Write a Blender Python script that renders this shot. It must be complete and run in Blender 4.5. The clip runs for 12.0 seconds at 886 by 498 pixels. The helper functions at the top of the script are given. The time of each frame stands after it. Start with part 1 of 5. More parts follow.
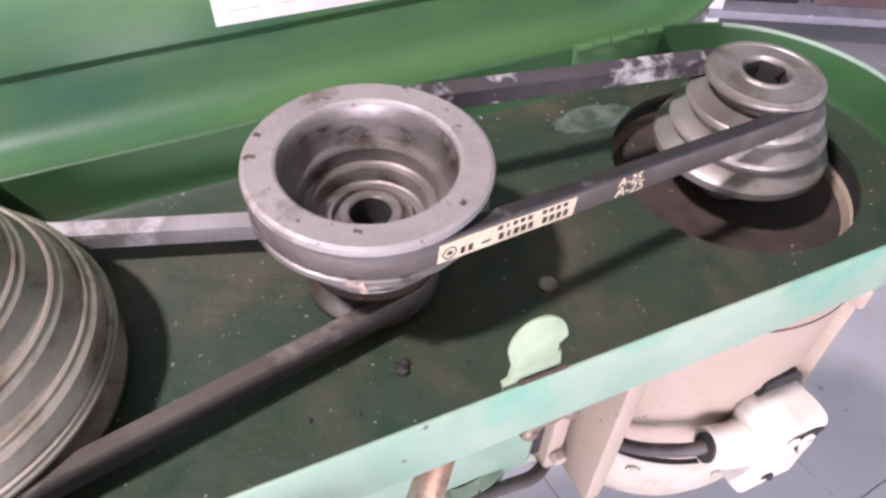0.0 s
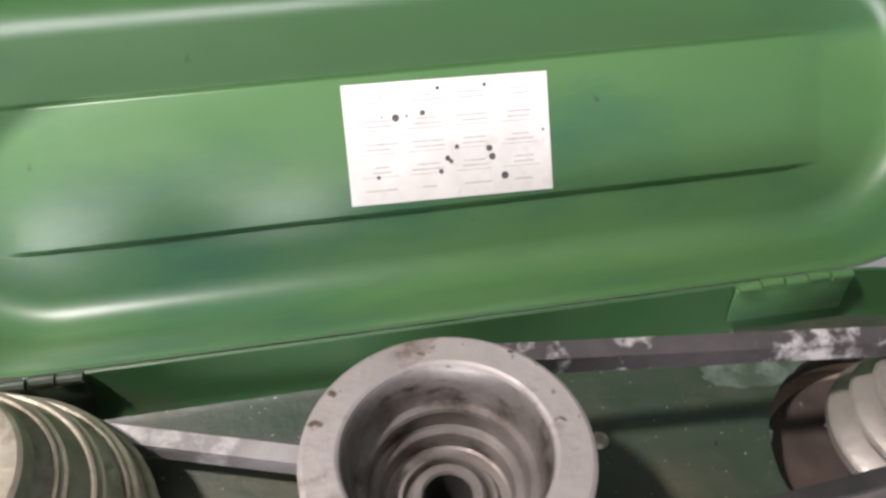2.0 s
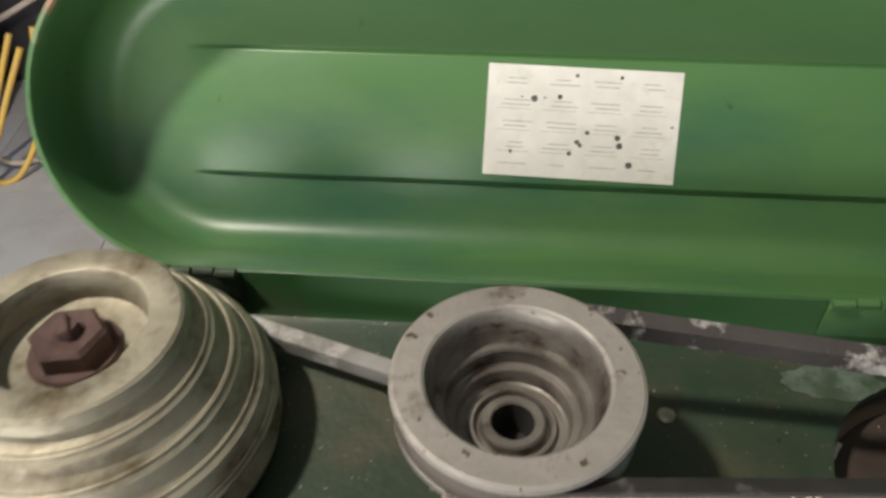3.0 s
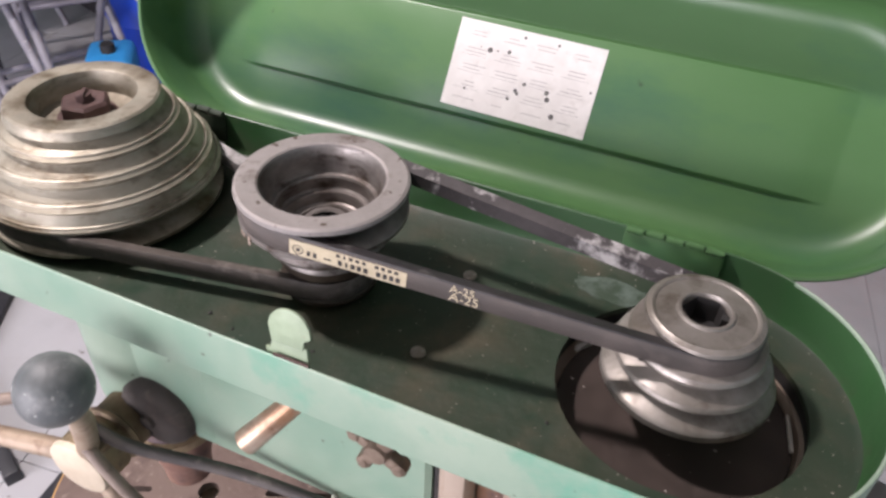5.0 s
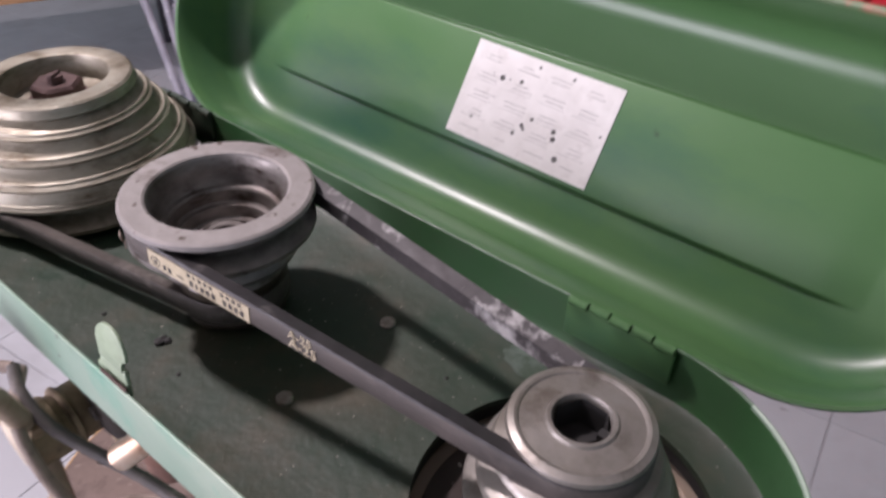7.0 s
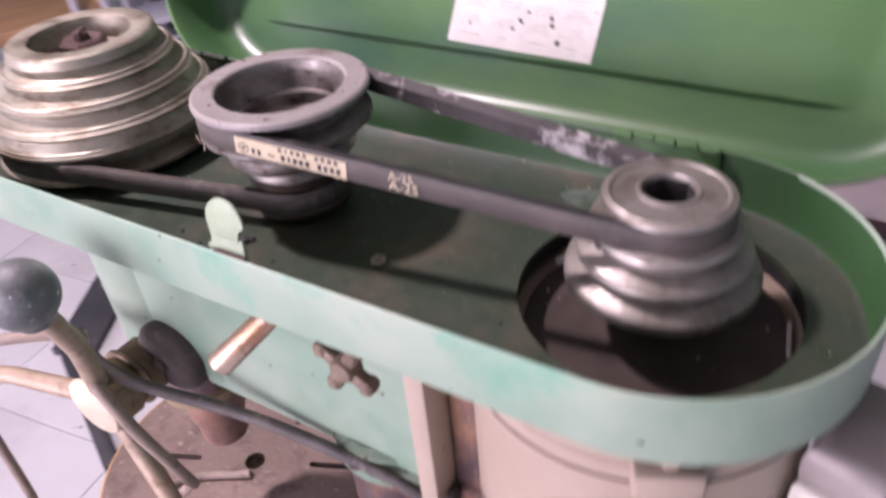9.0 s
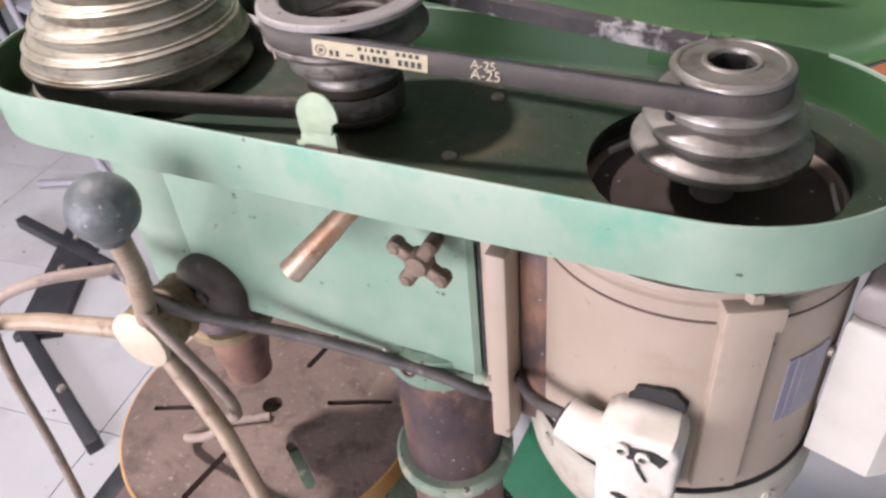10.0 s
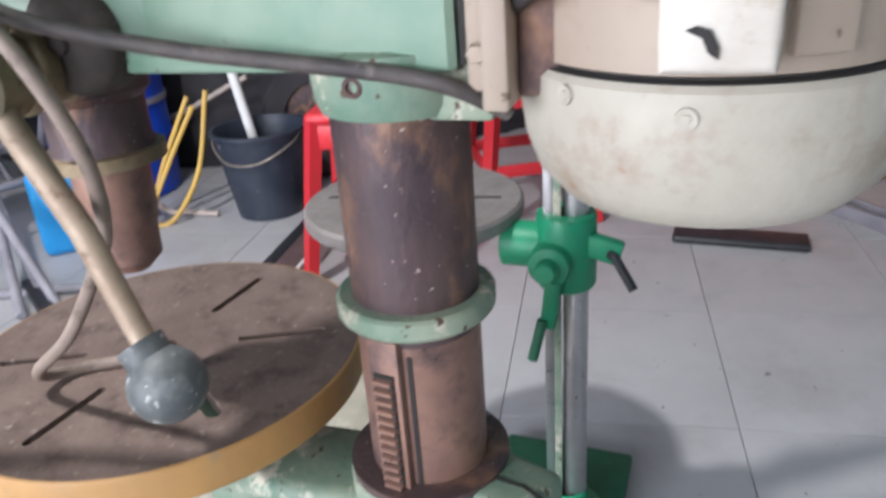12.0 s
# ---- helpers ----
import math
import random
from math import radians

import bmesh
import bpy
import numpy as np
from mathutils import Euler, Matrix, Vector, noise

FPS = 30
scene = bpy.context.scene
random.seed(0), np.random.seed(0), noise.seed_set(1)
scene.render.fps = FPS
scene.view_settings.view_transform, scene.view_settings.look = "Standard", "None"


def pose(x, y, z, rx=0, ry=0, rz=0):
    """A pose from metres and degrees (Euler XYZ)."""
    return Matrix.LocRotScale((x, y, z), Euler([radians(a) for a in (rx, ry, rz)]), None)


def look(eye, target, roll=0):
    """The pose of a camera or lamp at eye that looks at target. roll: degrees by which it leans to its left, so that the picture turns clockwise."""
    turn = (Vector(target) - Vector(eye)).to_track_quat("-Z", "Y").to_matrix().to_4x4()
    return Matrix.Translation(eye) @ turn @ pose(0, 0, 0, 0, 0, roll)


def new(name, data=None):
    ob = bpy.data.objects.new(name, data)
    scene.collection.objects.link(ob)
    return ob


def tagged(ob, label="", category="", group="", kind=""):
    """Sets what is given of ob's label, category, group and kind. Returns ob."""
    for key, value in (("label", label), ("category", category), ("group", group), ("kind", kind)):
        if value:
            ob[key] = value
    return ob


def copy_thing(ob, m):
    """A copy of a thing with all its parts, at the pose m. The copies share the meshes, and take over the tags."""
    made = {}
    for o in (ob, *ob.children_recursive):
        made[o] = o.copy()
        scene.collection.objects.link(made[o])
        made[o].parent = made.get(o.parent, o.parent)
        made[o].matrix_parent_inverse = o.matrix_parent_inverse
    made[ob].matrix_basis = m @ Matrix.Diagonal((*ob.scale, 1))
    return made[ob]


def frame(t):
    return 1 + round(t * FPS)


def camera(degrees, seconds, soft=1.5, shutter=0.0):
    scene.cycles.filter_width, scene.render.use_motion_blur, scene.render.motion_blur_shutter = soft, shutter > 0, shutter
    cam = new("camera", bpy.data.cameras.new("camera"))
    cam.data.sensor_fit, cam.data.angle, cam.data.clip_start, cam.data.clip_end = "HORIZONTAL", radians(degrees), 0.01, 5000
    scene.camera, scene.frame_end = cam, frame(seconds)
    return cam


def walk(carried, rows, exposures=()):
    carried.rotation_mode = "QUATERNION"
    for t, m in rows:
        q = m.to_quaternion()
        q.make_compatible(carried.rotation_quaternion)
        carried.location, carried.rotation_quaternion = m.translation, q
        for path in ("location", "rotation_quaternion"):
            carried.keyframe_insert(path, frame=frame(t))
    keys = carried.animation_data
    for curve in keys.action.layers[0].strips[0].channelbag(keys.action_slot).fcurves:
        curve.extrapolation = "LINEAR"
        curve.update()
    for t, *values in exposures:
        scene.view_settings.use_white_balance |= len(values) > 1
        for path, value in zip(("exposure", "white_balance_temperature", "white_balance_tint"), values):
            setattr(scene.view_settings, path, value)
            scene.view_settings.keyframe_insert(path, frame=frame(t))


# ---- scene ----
cam = camera(60.4, 12.0, soft=2.7, shutter=0.4)
PATH = [
    (0, (-0.0884, -0.2177, 1.2476), (0.559, 0.896, -0.149), 3.4),
    (0.5, (-0.0838, -0.2015, 1.243), (0.599, 0.865, -0.173), 3.5),
    (1, (-0.0873, -0.2006, 1.2364), (0.623, 0.858, -0.172), 2.9),
    (1.5, (-0.0784, -0.1814, 1.2554), (0.483, 1.119, -0.157), 0.9),
    (2, (-0.0317, -0.1486, 1.2691), (0.284, 1.321, -0.05), -1.0),
    (2.5, (-0.0088, -0.1523, 1.2733), (0.157, 1.326, -0.064), 0.2),
    (3, (-0.0233, -0.1936, 1.2846), (-0.067, 1.3, -0.045), -0.5),
    (3.5, (-0.0256, -0.2529, 1.2749), (-0.142, 1.258, -0.03), 1.5),
    (3.7, (-0.0176, -0.2869, 1.2739), (-0.135, 1.267, 0.019), 1.3),
    (5.3, (0.2043, -0.3254, 1.2972), (-0.406, 1.106, 0.04), 0.6),
    (5.5, (0.2033, -0.3294, 1.2952), (-0.441, 1.096, 0.049), -0.6),
    (6, (0.2025, -0.3196, 1.3023), (-0.3492, 1.1428, 0.0536), 0.78),
    (6.5, (0.2332, -0.2584, 1.3088), (-0.487, 1.201, 0.147), 2.8),
    (7, (0.2925, -0.2023, 1.2684), (-0.644, 1.079, 0.051), 1.2),
    (7.2, (0.3045, -0.1933, 1.2634), (-0.706, 1.011, 0.028), -1.9),
    (8.8, (0.2991, -0.2636, 1.234), (-0.682, 1.033, 0.068), -4.6),
    (9, (0.2781, -0.3066, 1.223), (-0.549, 1.068, 0.028), -5.8),
    (9.5, (0.231, -0.381, 1.207), (-0.327, 1.036, -0.089), -5.8),
    (10, (0.227, -0.386, 1.206), (-0.432, 1.029, -0.045), -5.7),
    (10.5, (0.204, -0.423, 1.157), (-0.318, 0.953, -0.197), -6.6),
    (11, (0.149, -0.454, 1.052), (-0.289, 0.991, -0.259), -5.8),
    (11.2, (0.155, -0.442, 0.991), (-0.298, 1.053, -0.258), -3.5),
    (11.5, (0.157, -0.418, 0.909), (-0.342, 1.184, -0.179), -2.9),
    (12, (0.185, -0.427, 0.867), (-0.325, 1.326, 0.049), -4.3),
]
EXPOSURES = [(0.0, 0.4, 6200, 32), (0.5, 0.28, 6200, 31), (1.0, 0.05, 6260, 33), (1.5, 0.45, 6150, 34), (2.0, 0.15, 6500, 17), (2.5, -0.4, 7200, 4), (3.5, -0.43, 6900, 9), (5.5, -0.01, 6440, 23), (6.5, -0.25, 6440, 23), (7.2, -0.34, 6240, 31), (9.0, 0.1, 6400, 41), (9.5, -0.11, 6500, 28), (10.0, 0.08, 6400, 22), (10.5, -0.15, 6300, 20), (11.0, -0.45, 6200, 14), (11.5, -0.1, 6100, 13), (12.0, 0.0, 6000, 11)]
walk(cam, [(t, look(eye, target, roll)) for t, eye, target, roll in PATH], EXPOSURES)

# ---- world and light ----
world = bpy.data.worlds.new("world")
scene.world = world
world.use_nodes = True
wn = world.node_tree.nodes
sky = wn.new("ShaderNodeTexSky")
sky.sky_type = "NISHITA"
sky.sun_disc = False
sky.sun_elevation, sky.sun_rotation = radians(50), radians(-100)
world.node_tree.links.new(sky.outputs[0], wn["Background"].inputs[0])
wn["Background"].inputs[1].default_value = 0.05


def area_lamp(name, eye, target, sx, sy, watts, colour):
    d = bpy.data.lights.new(name, "AREA")
    d.shape, d.size, d.size_y, d.energy, d.color = "RECTANGLE", sx, sy, watts, colour
    ob = new(name, d)
    ob.matrix_world = look(eye, target)
    return ob


# bright round lamp over the spindle end; unseen front lamp added as daylight fill
lamp_light = area_lamp("ceiling_lamp_light", (-0.93, -0.1, 2.57), (-0.93, -0.0999, 0), 0.15, 0.15, 62, (1.0, 0.95, 0.9))
lamp_light.data.shape = "DISK"
area_lamp("front_daylight_fill", (-1.5, -2.95, 1.25), (-0.3, 0.3, 1.1), 3.0, 1.5, 215, (0.98, 0.97, 1.0))

ZP = 0.97                       # height of the tray floor above the shop floor
YAW = -3.1                      # the drill stands turned a little
MACH = pose(0, 0, ZP, 0, 0, YAW)


# ---- materials ----
VARIED = set()


def ramp(nt, fac, stops):
    r = nt.nodes.new("ShaderNodeValToRGB")
    el = r.color_ramp.elements
    while len(el) < len(stops):
        el.new(0.5)
    for e, (p, c) in zip(el, stops):
        e.position, e.color = p, (*c, 1)
    nt.links.new(fac, r.inputs[0])
    return r.outputs[0]


def tex(nt, kind, scale, detail=4.0, rough=0.55, stretch=(1, 1, 1)):
    tc = nt.nodes.new("ShaderNodeTexCoord")
    mp = nt.nodes.new("ShaderNodeMapping")
    mp.inputs["Scale"].default_value = stretch
    nt.links.new(tc.outputs["Object"], mp.inputs[0])
    if VARIED:
        oi = nt.nodes.new("ShaderNodeObjectInfo")
        mu = nt.nodes.new("ShaderNodeVectorMath")
        mu.operation = "SCALE"
        mu.inputs[0].default_value = (37.0, 23.0, 11.0)
        nt.links.new(oi.outputs["Random"], mu.inputs["Scale"])
        nt.links.new(mu.outputs[0], mp.inputs["Location"])
    n = nt.nodes.new(kind)
    n.inputs["Scale"].default_value = scale
    if kind == "ShaderNodeTexNoise":
        n.inputs["Detail"].default_value, n.inputs["Roughness"].default_value = detail, rough
    nt.links.new(mp.outputs[0], n.inputs["Vector"])
    return n.outputs[0]


def mix(nt, fac, a, b):
    m = nt.nodes.new("ShaderNodeMix")
    m.data_type = "RGBA"
    for s, v in ((0, fac), (6, a), (7, b)):
        if isinstance(v, (tuple, float, int)):
            m.inputs[s].default_value = (*v, 1) if isinstance(v, tuple) else v
        else:
            nt.links.new(v, m.inputs[s])
    return m.outputs[2]


def surface(name, base, second, scale=12.0, rough=0.5, metal=0.0, wear=None, wear_at=(0.6, 0.68), wear_scale=60.0,
            spots=None, spot_scale=180.0, spot_at=(0.66, 0.72), bump=0.15, bump_scale=150.0, stretch=(1, 1, 1),
            rough_to=None, wear_metal=None):
    """Two colours clouded together, optional worn patches and fine spots, fine relief."""
    m = bpy.data.materials.new(name)
    m.use_nodes = True
    nt = m.node_tree
    VARIED.clear()
    if name == "pale_floor_tile":
        VARIED.add("on")
    b = nt.nodes["Principled BSDF"]
    c = mix(nt, ramp(nt, tex(nt, "ShaderNodeTexNoise", scale, 6, 0.6, stretch), [(0.35, (0, 0, 0)), (0.65, (1, 1, 1))]), base, second)
    if wear:
        f = ramp(nt, tex(nt, "ShaderNodeTexNoise", wear_scale, 8, 0.65, stretch), [(wear_at[0], (0, 0, 0)), (wear_at[1], (1, 1, 1))])
        c = mix(nt, f, c, wear)
    if spots:
        f2 = ramp(nt, tex(nt, "ShaderNodeTexNoise", spot_scale, 3, 0.5), [(spot_at[0], (0, 0, 0)), (spot_at[1], (1, 1, 1))])
        c = mix(nt, f2, c, spots)
    nt.links.new(c, b.inputs["Base Color"])
    rr = rough_to if rough_to is not None else min(1.0, rough + 0.18)
    rn = ramp(nt, tex(nt, "ShaderNodeTexNoise", scale * 4, 5, 0.6, stretch), [(0.3, (rough,) * 3), (0.7, (rr,) * 3)])
    nt.links.new(rn, b.inputs["Roughness"])
    b.inputs["Metallic"].default_value = metal
    bp = nt.nodes.new("ShaderNodeBump")
    bp.inputs["Strength"].default_value, bp.inputs["Distance"].default_value = bump, 0.002
    nt.links.new(tex(nt, "ShaderNodeTexNoise", bump_scale, 6, 0.6, stretch), bp.inputs["Height"])
    nt.links.new(bp.outputs[0], b.inputs["Normal"])
    return m


LIDGREEN = surface("lid_paint", (0.05, 0.125, 0.042), (0.068, 0.148, 0.055), 5, 0.3, wear=(0.022, 0.085, 0.055), wear_at=(0.5, 0.78), wear_scale=7, spots=(0.016, 0.03, 0.014), spot_scale=44, spot_at=(0.75, 0.81), bump=0.14, bump_scale=22, rough_to=0.4, stretch=(0.45, 1, 1))
RIMWEAR = surface("rust_edged_lid_paint", (0.09, 0.17, 0.075), (0.16, 0.2, 0.12), 25, 0.5, wear=(0.3, 0.17, 0.11), wear_at=(0.48, 0.56), wear_scale=30, bump=0.3)
LIDBACK = surface("lid_outer_paint", (0.17, 0.13, 0.1), (0.3, 0.28, 0.25), 30, 0.7)
TRAYGREEN = surface("dusty_tray_paint", (0.013, 0.033, 0.018), (0.03, 0.037, 0.022), 14, 0.42, wear=(0.075, 0.058, 0.036), wear_at=(0.5, 0.78), wear_scale=16, spots=(0.26, 0.24, 0.2), spot_scale=330, spot_at=(0.68, 0.74), bump=0.25)
TRAYWALL = surface("tray_wall_paint", (0.02, 0.075, 0.022), (0.03, 0.08, 0.03), 14, 0.38, wear=(0.05, 0.055, 0.035), wear_at=(0.56, 0.8), wear_scale=18, bump=0.12)
PALEGREEN = surface("pale_green_paint", (0.15, 0.255, 0.185), (0.25, 0.32, 0.245), 11, 0.36, wear=(0.08, 0.27, 0.185), wear_at=(0.58, 0.72), wear_scale=7, spots=(0.06, 0.06, 0.045), spot_scale=110, spot_at=(0.71, 0.76), bump=0.08)
CASTGREEN = surface("chipped_casting_paint", (0.12, 0.2, 0.145), (0.26, 0.3, 0.22), 18, 0.5, wear=(0.46, 0.43, 0.34), wear_at=(0.55, 0.61), wear_scale=30, spots=(0.08, 0.05, 0.03), spot_scale=110, spot_at=(0.64, 0.7), bump=0.3)
SPINMETAL = surface("dusty_aluminium", (0.36, 0.33, 0.265), (0.24, 0.212, 0.162), 20, 0.38, 0.55, wear=(0.1, 0.072, 0.04), wear_at=(0.5, 0.68), wear_scale=24, spots=(0.15, 0.115, 0.08), spot_scale=90, spot_at=(0.6, 0.76), bump=0.25, stretch=(1, 1, 2.5))
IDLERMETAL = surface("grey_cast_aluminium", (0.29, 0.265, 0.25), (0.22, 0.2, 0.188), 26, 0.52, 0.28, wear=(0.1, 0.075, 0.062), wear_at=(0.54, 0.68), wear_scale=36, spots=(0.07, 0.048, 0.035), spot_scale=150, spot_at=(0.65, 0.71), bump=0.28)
BOREMETAL = surface("darker_pulley_metal", (0.25, 0.228, 0.212), (0.13, 0.112, 0.1), 40, 0.34, 0.6, wear=(0.05, 0.035, 0.026), wear_at=(0.54, 0.66), wear_scale=38, bump=0.18, stretch=(1, 1, 2))
MOTORMETAL = surface("oily_motor_pulley_metal", (0.3, 0.275, 0.25), (0.17, 0.15, 0.125), 28, 0.34, 0.55, wear=(0.1, 0.08, 0.062), wear_at=(0.54, 0.68), wear_scale=36, bump=0.16)
BELTTOP = surface("black_belt_edge", (0.016, 0.014, 0.015), (0.03, 0.026, 0.027), 30, 0.45, wear=(0.1, 0.09, 0.085), wear_at=(0.6, 0.72), wear_scale=60, bump=0.3)
RUBBER = surface("dusty_belt_rubber", (0.05, 0.042, 0.038), (0.085, 0.07, 0.062), 26, 0.6, wear=(0.12, 0.098, 0.085), wear_at=(0.56, 0.8), wear_scale=44, bump=0.3, bump_scale=400)
GREYBELT = surface("chalky_brown_belt_rubber", (0.075, 0.062, 0.052), (0.042, 0.034, 0.029), 30, 0.6, wear=(0.2, 0.175, 0.155), wear_at=(0.55, 0.72), wear_scale=30, bump=0.3)
PALEBELT = surface("pale_grey_belt_rubber", (0.19, 0.18, 0.175), (0.11, 0.1, 0.095), 30, 0.6, wear=(0.38, 0.365, 0.355), wear_at=(0.53, 0.66), wear_scale=30, bump=0.3)
BELTWEAR = surface("greyed_belt_rubber", (0.05, 0.043, 0.043), (0.025, 0.021, 0.022), 40, 0.5, wear=(0.42, 0.4, 0.39), wear_at=(0.5, 0.62), wear_scale=40, bump=0.3)
PRINTCREAM = surface("belt_print", (0.55, 0.47, 0.33), (0.45, 0.38, 0.26), 120, 0.7, wear=(0.2, 0.15, 0.1), wear_at=(0.62, 0.68), wear_scale=300)
CREAM = surface("beige_motor_enamel", (0.305, 0.238, 0.183), (0.355, 0.285, 0.225), 10, 0.42, wear=(0.27, 0.195, 0.14), wear_at=(0.55, 0.75), wear_scale=22, spots=(0.14, 0.1, 0.07), spot_scale=100, spot_at=(0.69, 0.75), bump=0.15)
BELL = surface("scuffed_end_bell_enamel", (0.43, 0.4, 0.335), (0.34, 0.3, 0.245), 11, 0.45, wear=(0.3, 0.24, 0.18), wear_at=(0.54, 0.7), wear_scale=22, spots=(0.27, 0.13, 0.085), spot_scale=42, spot_at=(0.69, 0.75), bump=0.2)
BOXWHITE = surface("white_terminal_box_plastic", (0.58, 0.545, 0.49), (0.45, 0.4, 0.34), 24, 0.45, wear=(0.36, 0.28, 0.21), wear_at=(0.58, 0.72), wear_scale=34, bump=0.25, bump_scale=80)
CAPWHITE = surface("capacitor_cover_plastic", (0.5, 0.47, 0.42), (0.43, 0.4, 0.35), 16, 0.5, spots=(0.3, 0.25, 0.2), spot_scale=130, spot_at=(0.7, 0.74))
# Black for grime and rubber, and shade painted into holes, slits and gaps.
DARK = surface("black_grime_and_shade", (0.012, 0.011, 0.011), (0.025, 0.022, 0.02), 40, 0.7)
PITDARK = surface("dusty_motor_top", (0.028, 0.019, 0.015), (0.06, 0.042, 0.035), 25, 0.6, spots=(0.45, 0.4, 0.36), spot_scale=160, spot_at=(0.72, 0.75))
IDLERLOW = surface("dark_brown_low_steps", (0.022, 0.014, 0.009), (0.038, 0.026, 0.017), 30, 0.42, wear=(0.055, 0.045, 0.03), wear_at=(0.55, 0.75), wear_scale=40, spots=(0.2, 0.16, 0.12), spot_scale=240, spot_at=(0.7, 0.74))
SCUFF = surface("scuffed_tray_paint", (0.09, 0.12, 0.1), (0.05, 0.07, 0.05), 60, 0.6, wear=(0.03, 0.05, 0.03), wear_at=(0.44, 0.58), wear_scale=70)
RUST = surface("rusty_column_steel", (0.11, 0.07, 0.066), (0.04, 0.028, 0.036), 15, 0.4, 0.3, wear=(0.26, 0.14, 0.085), wear_at=(0.5, 0.64), wear_scale=19, spots=(0.45, 0.35, 0.3), spot_scale=190, spot_at=(0.69, 0.74), bump=0.4, stretch=(1, 1, 0.55))
RUSTLIGHT = surface("pinkish_bare_column_steel", (0.31, 0.175, 0.125), (0.2, 0.115, 0.095), 18, 0.4, 0.35, wear=(0.1, 0.066, 0.062), wear_at=(0.53, 0.66), wear_scale=17, spots=(0.05, 0.03, 0.025), spot_scale=120, spot_at=(0.7, 0.75), bump=0.2)
RUSTNUT = surface("rusty_nut_steel", (0.05, 0.025, 0.023), (0.1, 0.055, 0.048), 60, 0.6, 0.2, bump=0.5, bump_scale=300)
TABLETOP = surface("rust_browned_table_iron", (0.125, 0.085, 0.07), (0.185, 0.132, 0.11), 9, 0.5, 0.25, wear=(0.085, 0.055, 0.046), wear_at=(0.5, 0.66), wear_scale=26, spots=(0.27, 0.21, 0.175), spot_scale=120, spot_at=(0.62, 0.74), bump=0.35)
MUSTARD = surface("mustard_table_paint", (0.46, 0.25, 0.08), (0.38, 0.215, 0.08), 14, 0.45, wear=(0.34, 0.22, 0.11), wear_at=(0.58, 0.7), wear_scale=30)
HANDLEMETAL = surface("tarnished_handle_steel", (0.34, 0.265, 0.195), (0.26, 0.19, 0.135), 30, 0.5, 0.3, wear=(0.14, 0.08, 0.05), wear_at=(0.58, 0.7), wear_scale=60)
COPPERLEVER = surface("coppery_lever_steel", (0.42, 0.23, 0.13), (0.6, 0.5, 0.4), 40, 0.3, 0.7, wear=(0.22, 0.1, 0.055), wear_at=(0.52, 0.66), wear_scale=50)
HUBMETAL = surface("brassy_hub_iron", (0.26, 0.2, 0.12), (0.16, 0.11, 0.065), 30, 0.5, 0.4, wear=(0.08, 0.05, 0.035), wear_at=(0.55, 0.7), wear_scale=45, bump=0.3)
HUBFACE = surface("pale_hub_face", (0.55, 0.47, 0.36), (0.46, 0.38, 0.28), 30, 0.5, 0.15)
BALLGREY = surface("scuffed_grey_ball_plastic", (0.06, 0.066, 0.068), (0.13, 0.14, 0.14), 45, 0.42, wear=(0.22, 0.22, 0.215), wear_at=(0.54, 0.68), wear_scale=50, spots=(0.38, 0.38, 0.36), spot_scale=130, spot_at=(0.66, 0.71), bump=0.35)
STAR = surface("brown_star_knob_iron", (0.2, 0.15, 0.11), (0.13, 0.09, 0.065), 60, 0.5, 0.3)
CLIPCREAM = surface("pale_green_clip", (0.26, 0.33, 0.22), (0.2, 0.26, 0.17), 40, 0.45, wear=(0.2, 0.16, 0.11), wear_at=(0.58, 0.66), wear_scale=70, bump=0.2)
GRIME = surface("dusty_black_grime", (0.028, 0.022, 0.019), (0.06, 0.047, 0.04), 40, 0.7, wear=(0.11, 0.085, 0.07), wear_at=(0.55, 0.72), wear_scale=50, bump=0.5)
STEEL = surface("screw_steel", (0.42, 0.38, 0.34), (0.25, 0.2, 0.16), 120, 0.4, 0.7)
PAPER = surface("chart_paper", (0.6, 0.575, 0.555), (0.52, 0.495, 0.475), 40, 0.75, wear=(0.45, 0.42, 0.4), wear_at=(0.55, 0.75), wear_scale=60, bump=0.08)
INK = surface("grey_print", (0.29, 0.28, 0.27), (0.42, 0.4, 0.39), 200, 0.8)
SPOT = surface("black_grease_spot", (0.045, 0.042, 0.04), (0.08, 0.075, 0.07), 100, 0.5)
CABLE = surface("grimy_beige_cable", (0.28, 0.215, 0.175), (0.2, 0.15, 0.122), 40, 0.55, wear=(0.11, 0.08, 0.062), wear_at=(0.56, 0.7), wear_scale=40, bump=0.3)
CABLEDARK = surface("dark_power_cable", (0.035, 0.03, 0.03), (0.08, 0.067, 0.06), 40, 0.55, wear=(0.19, 0.16, 0.14), wear_at=(0.56, 0.7), wear_scale=45, bump=0.4)
PLATEBLUE = surface("nameplate_blue_grey", (0.17, 0.16, 0.21), (0.23, 0.21, 0.24), 60, 0.4)
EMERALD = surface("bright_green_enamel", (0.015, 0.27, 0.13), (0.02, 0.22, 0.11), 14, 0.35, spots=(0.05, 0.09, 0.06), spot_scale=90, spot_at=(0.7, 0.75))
# Darker copy of the green enamel, with shade painted into it.
EMERALDSHADE = surface("shaded_green_base_enamel", (0.014, 0.13, 0.065), (0.012, 0.1, 0.05), 14, 0.45)
CHROME = surface("grey_ground_steel", (0.5, 0.49, 0.5), (0.4, 0.39, 0.4), 20, 0.25, 0.9)
DISCIRON = surface("grey_machined_iron", (0.26, 0.23, 0.22), (0.2, 0.175, 0.165), 18, 0.5, 0.3)
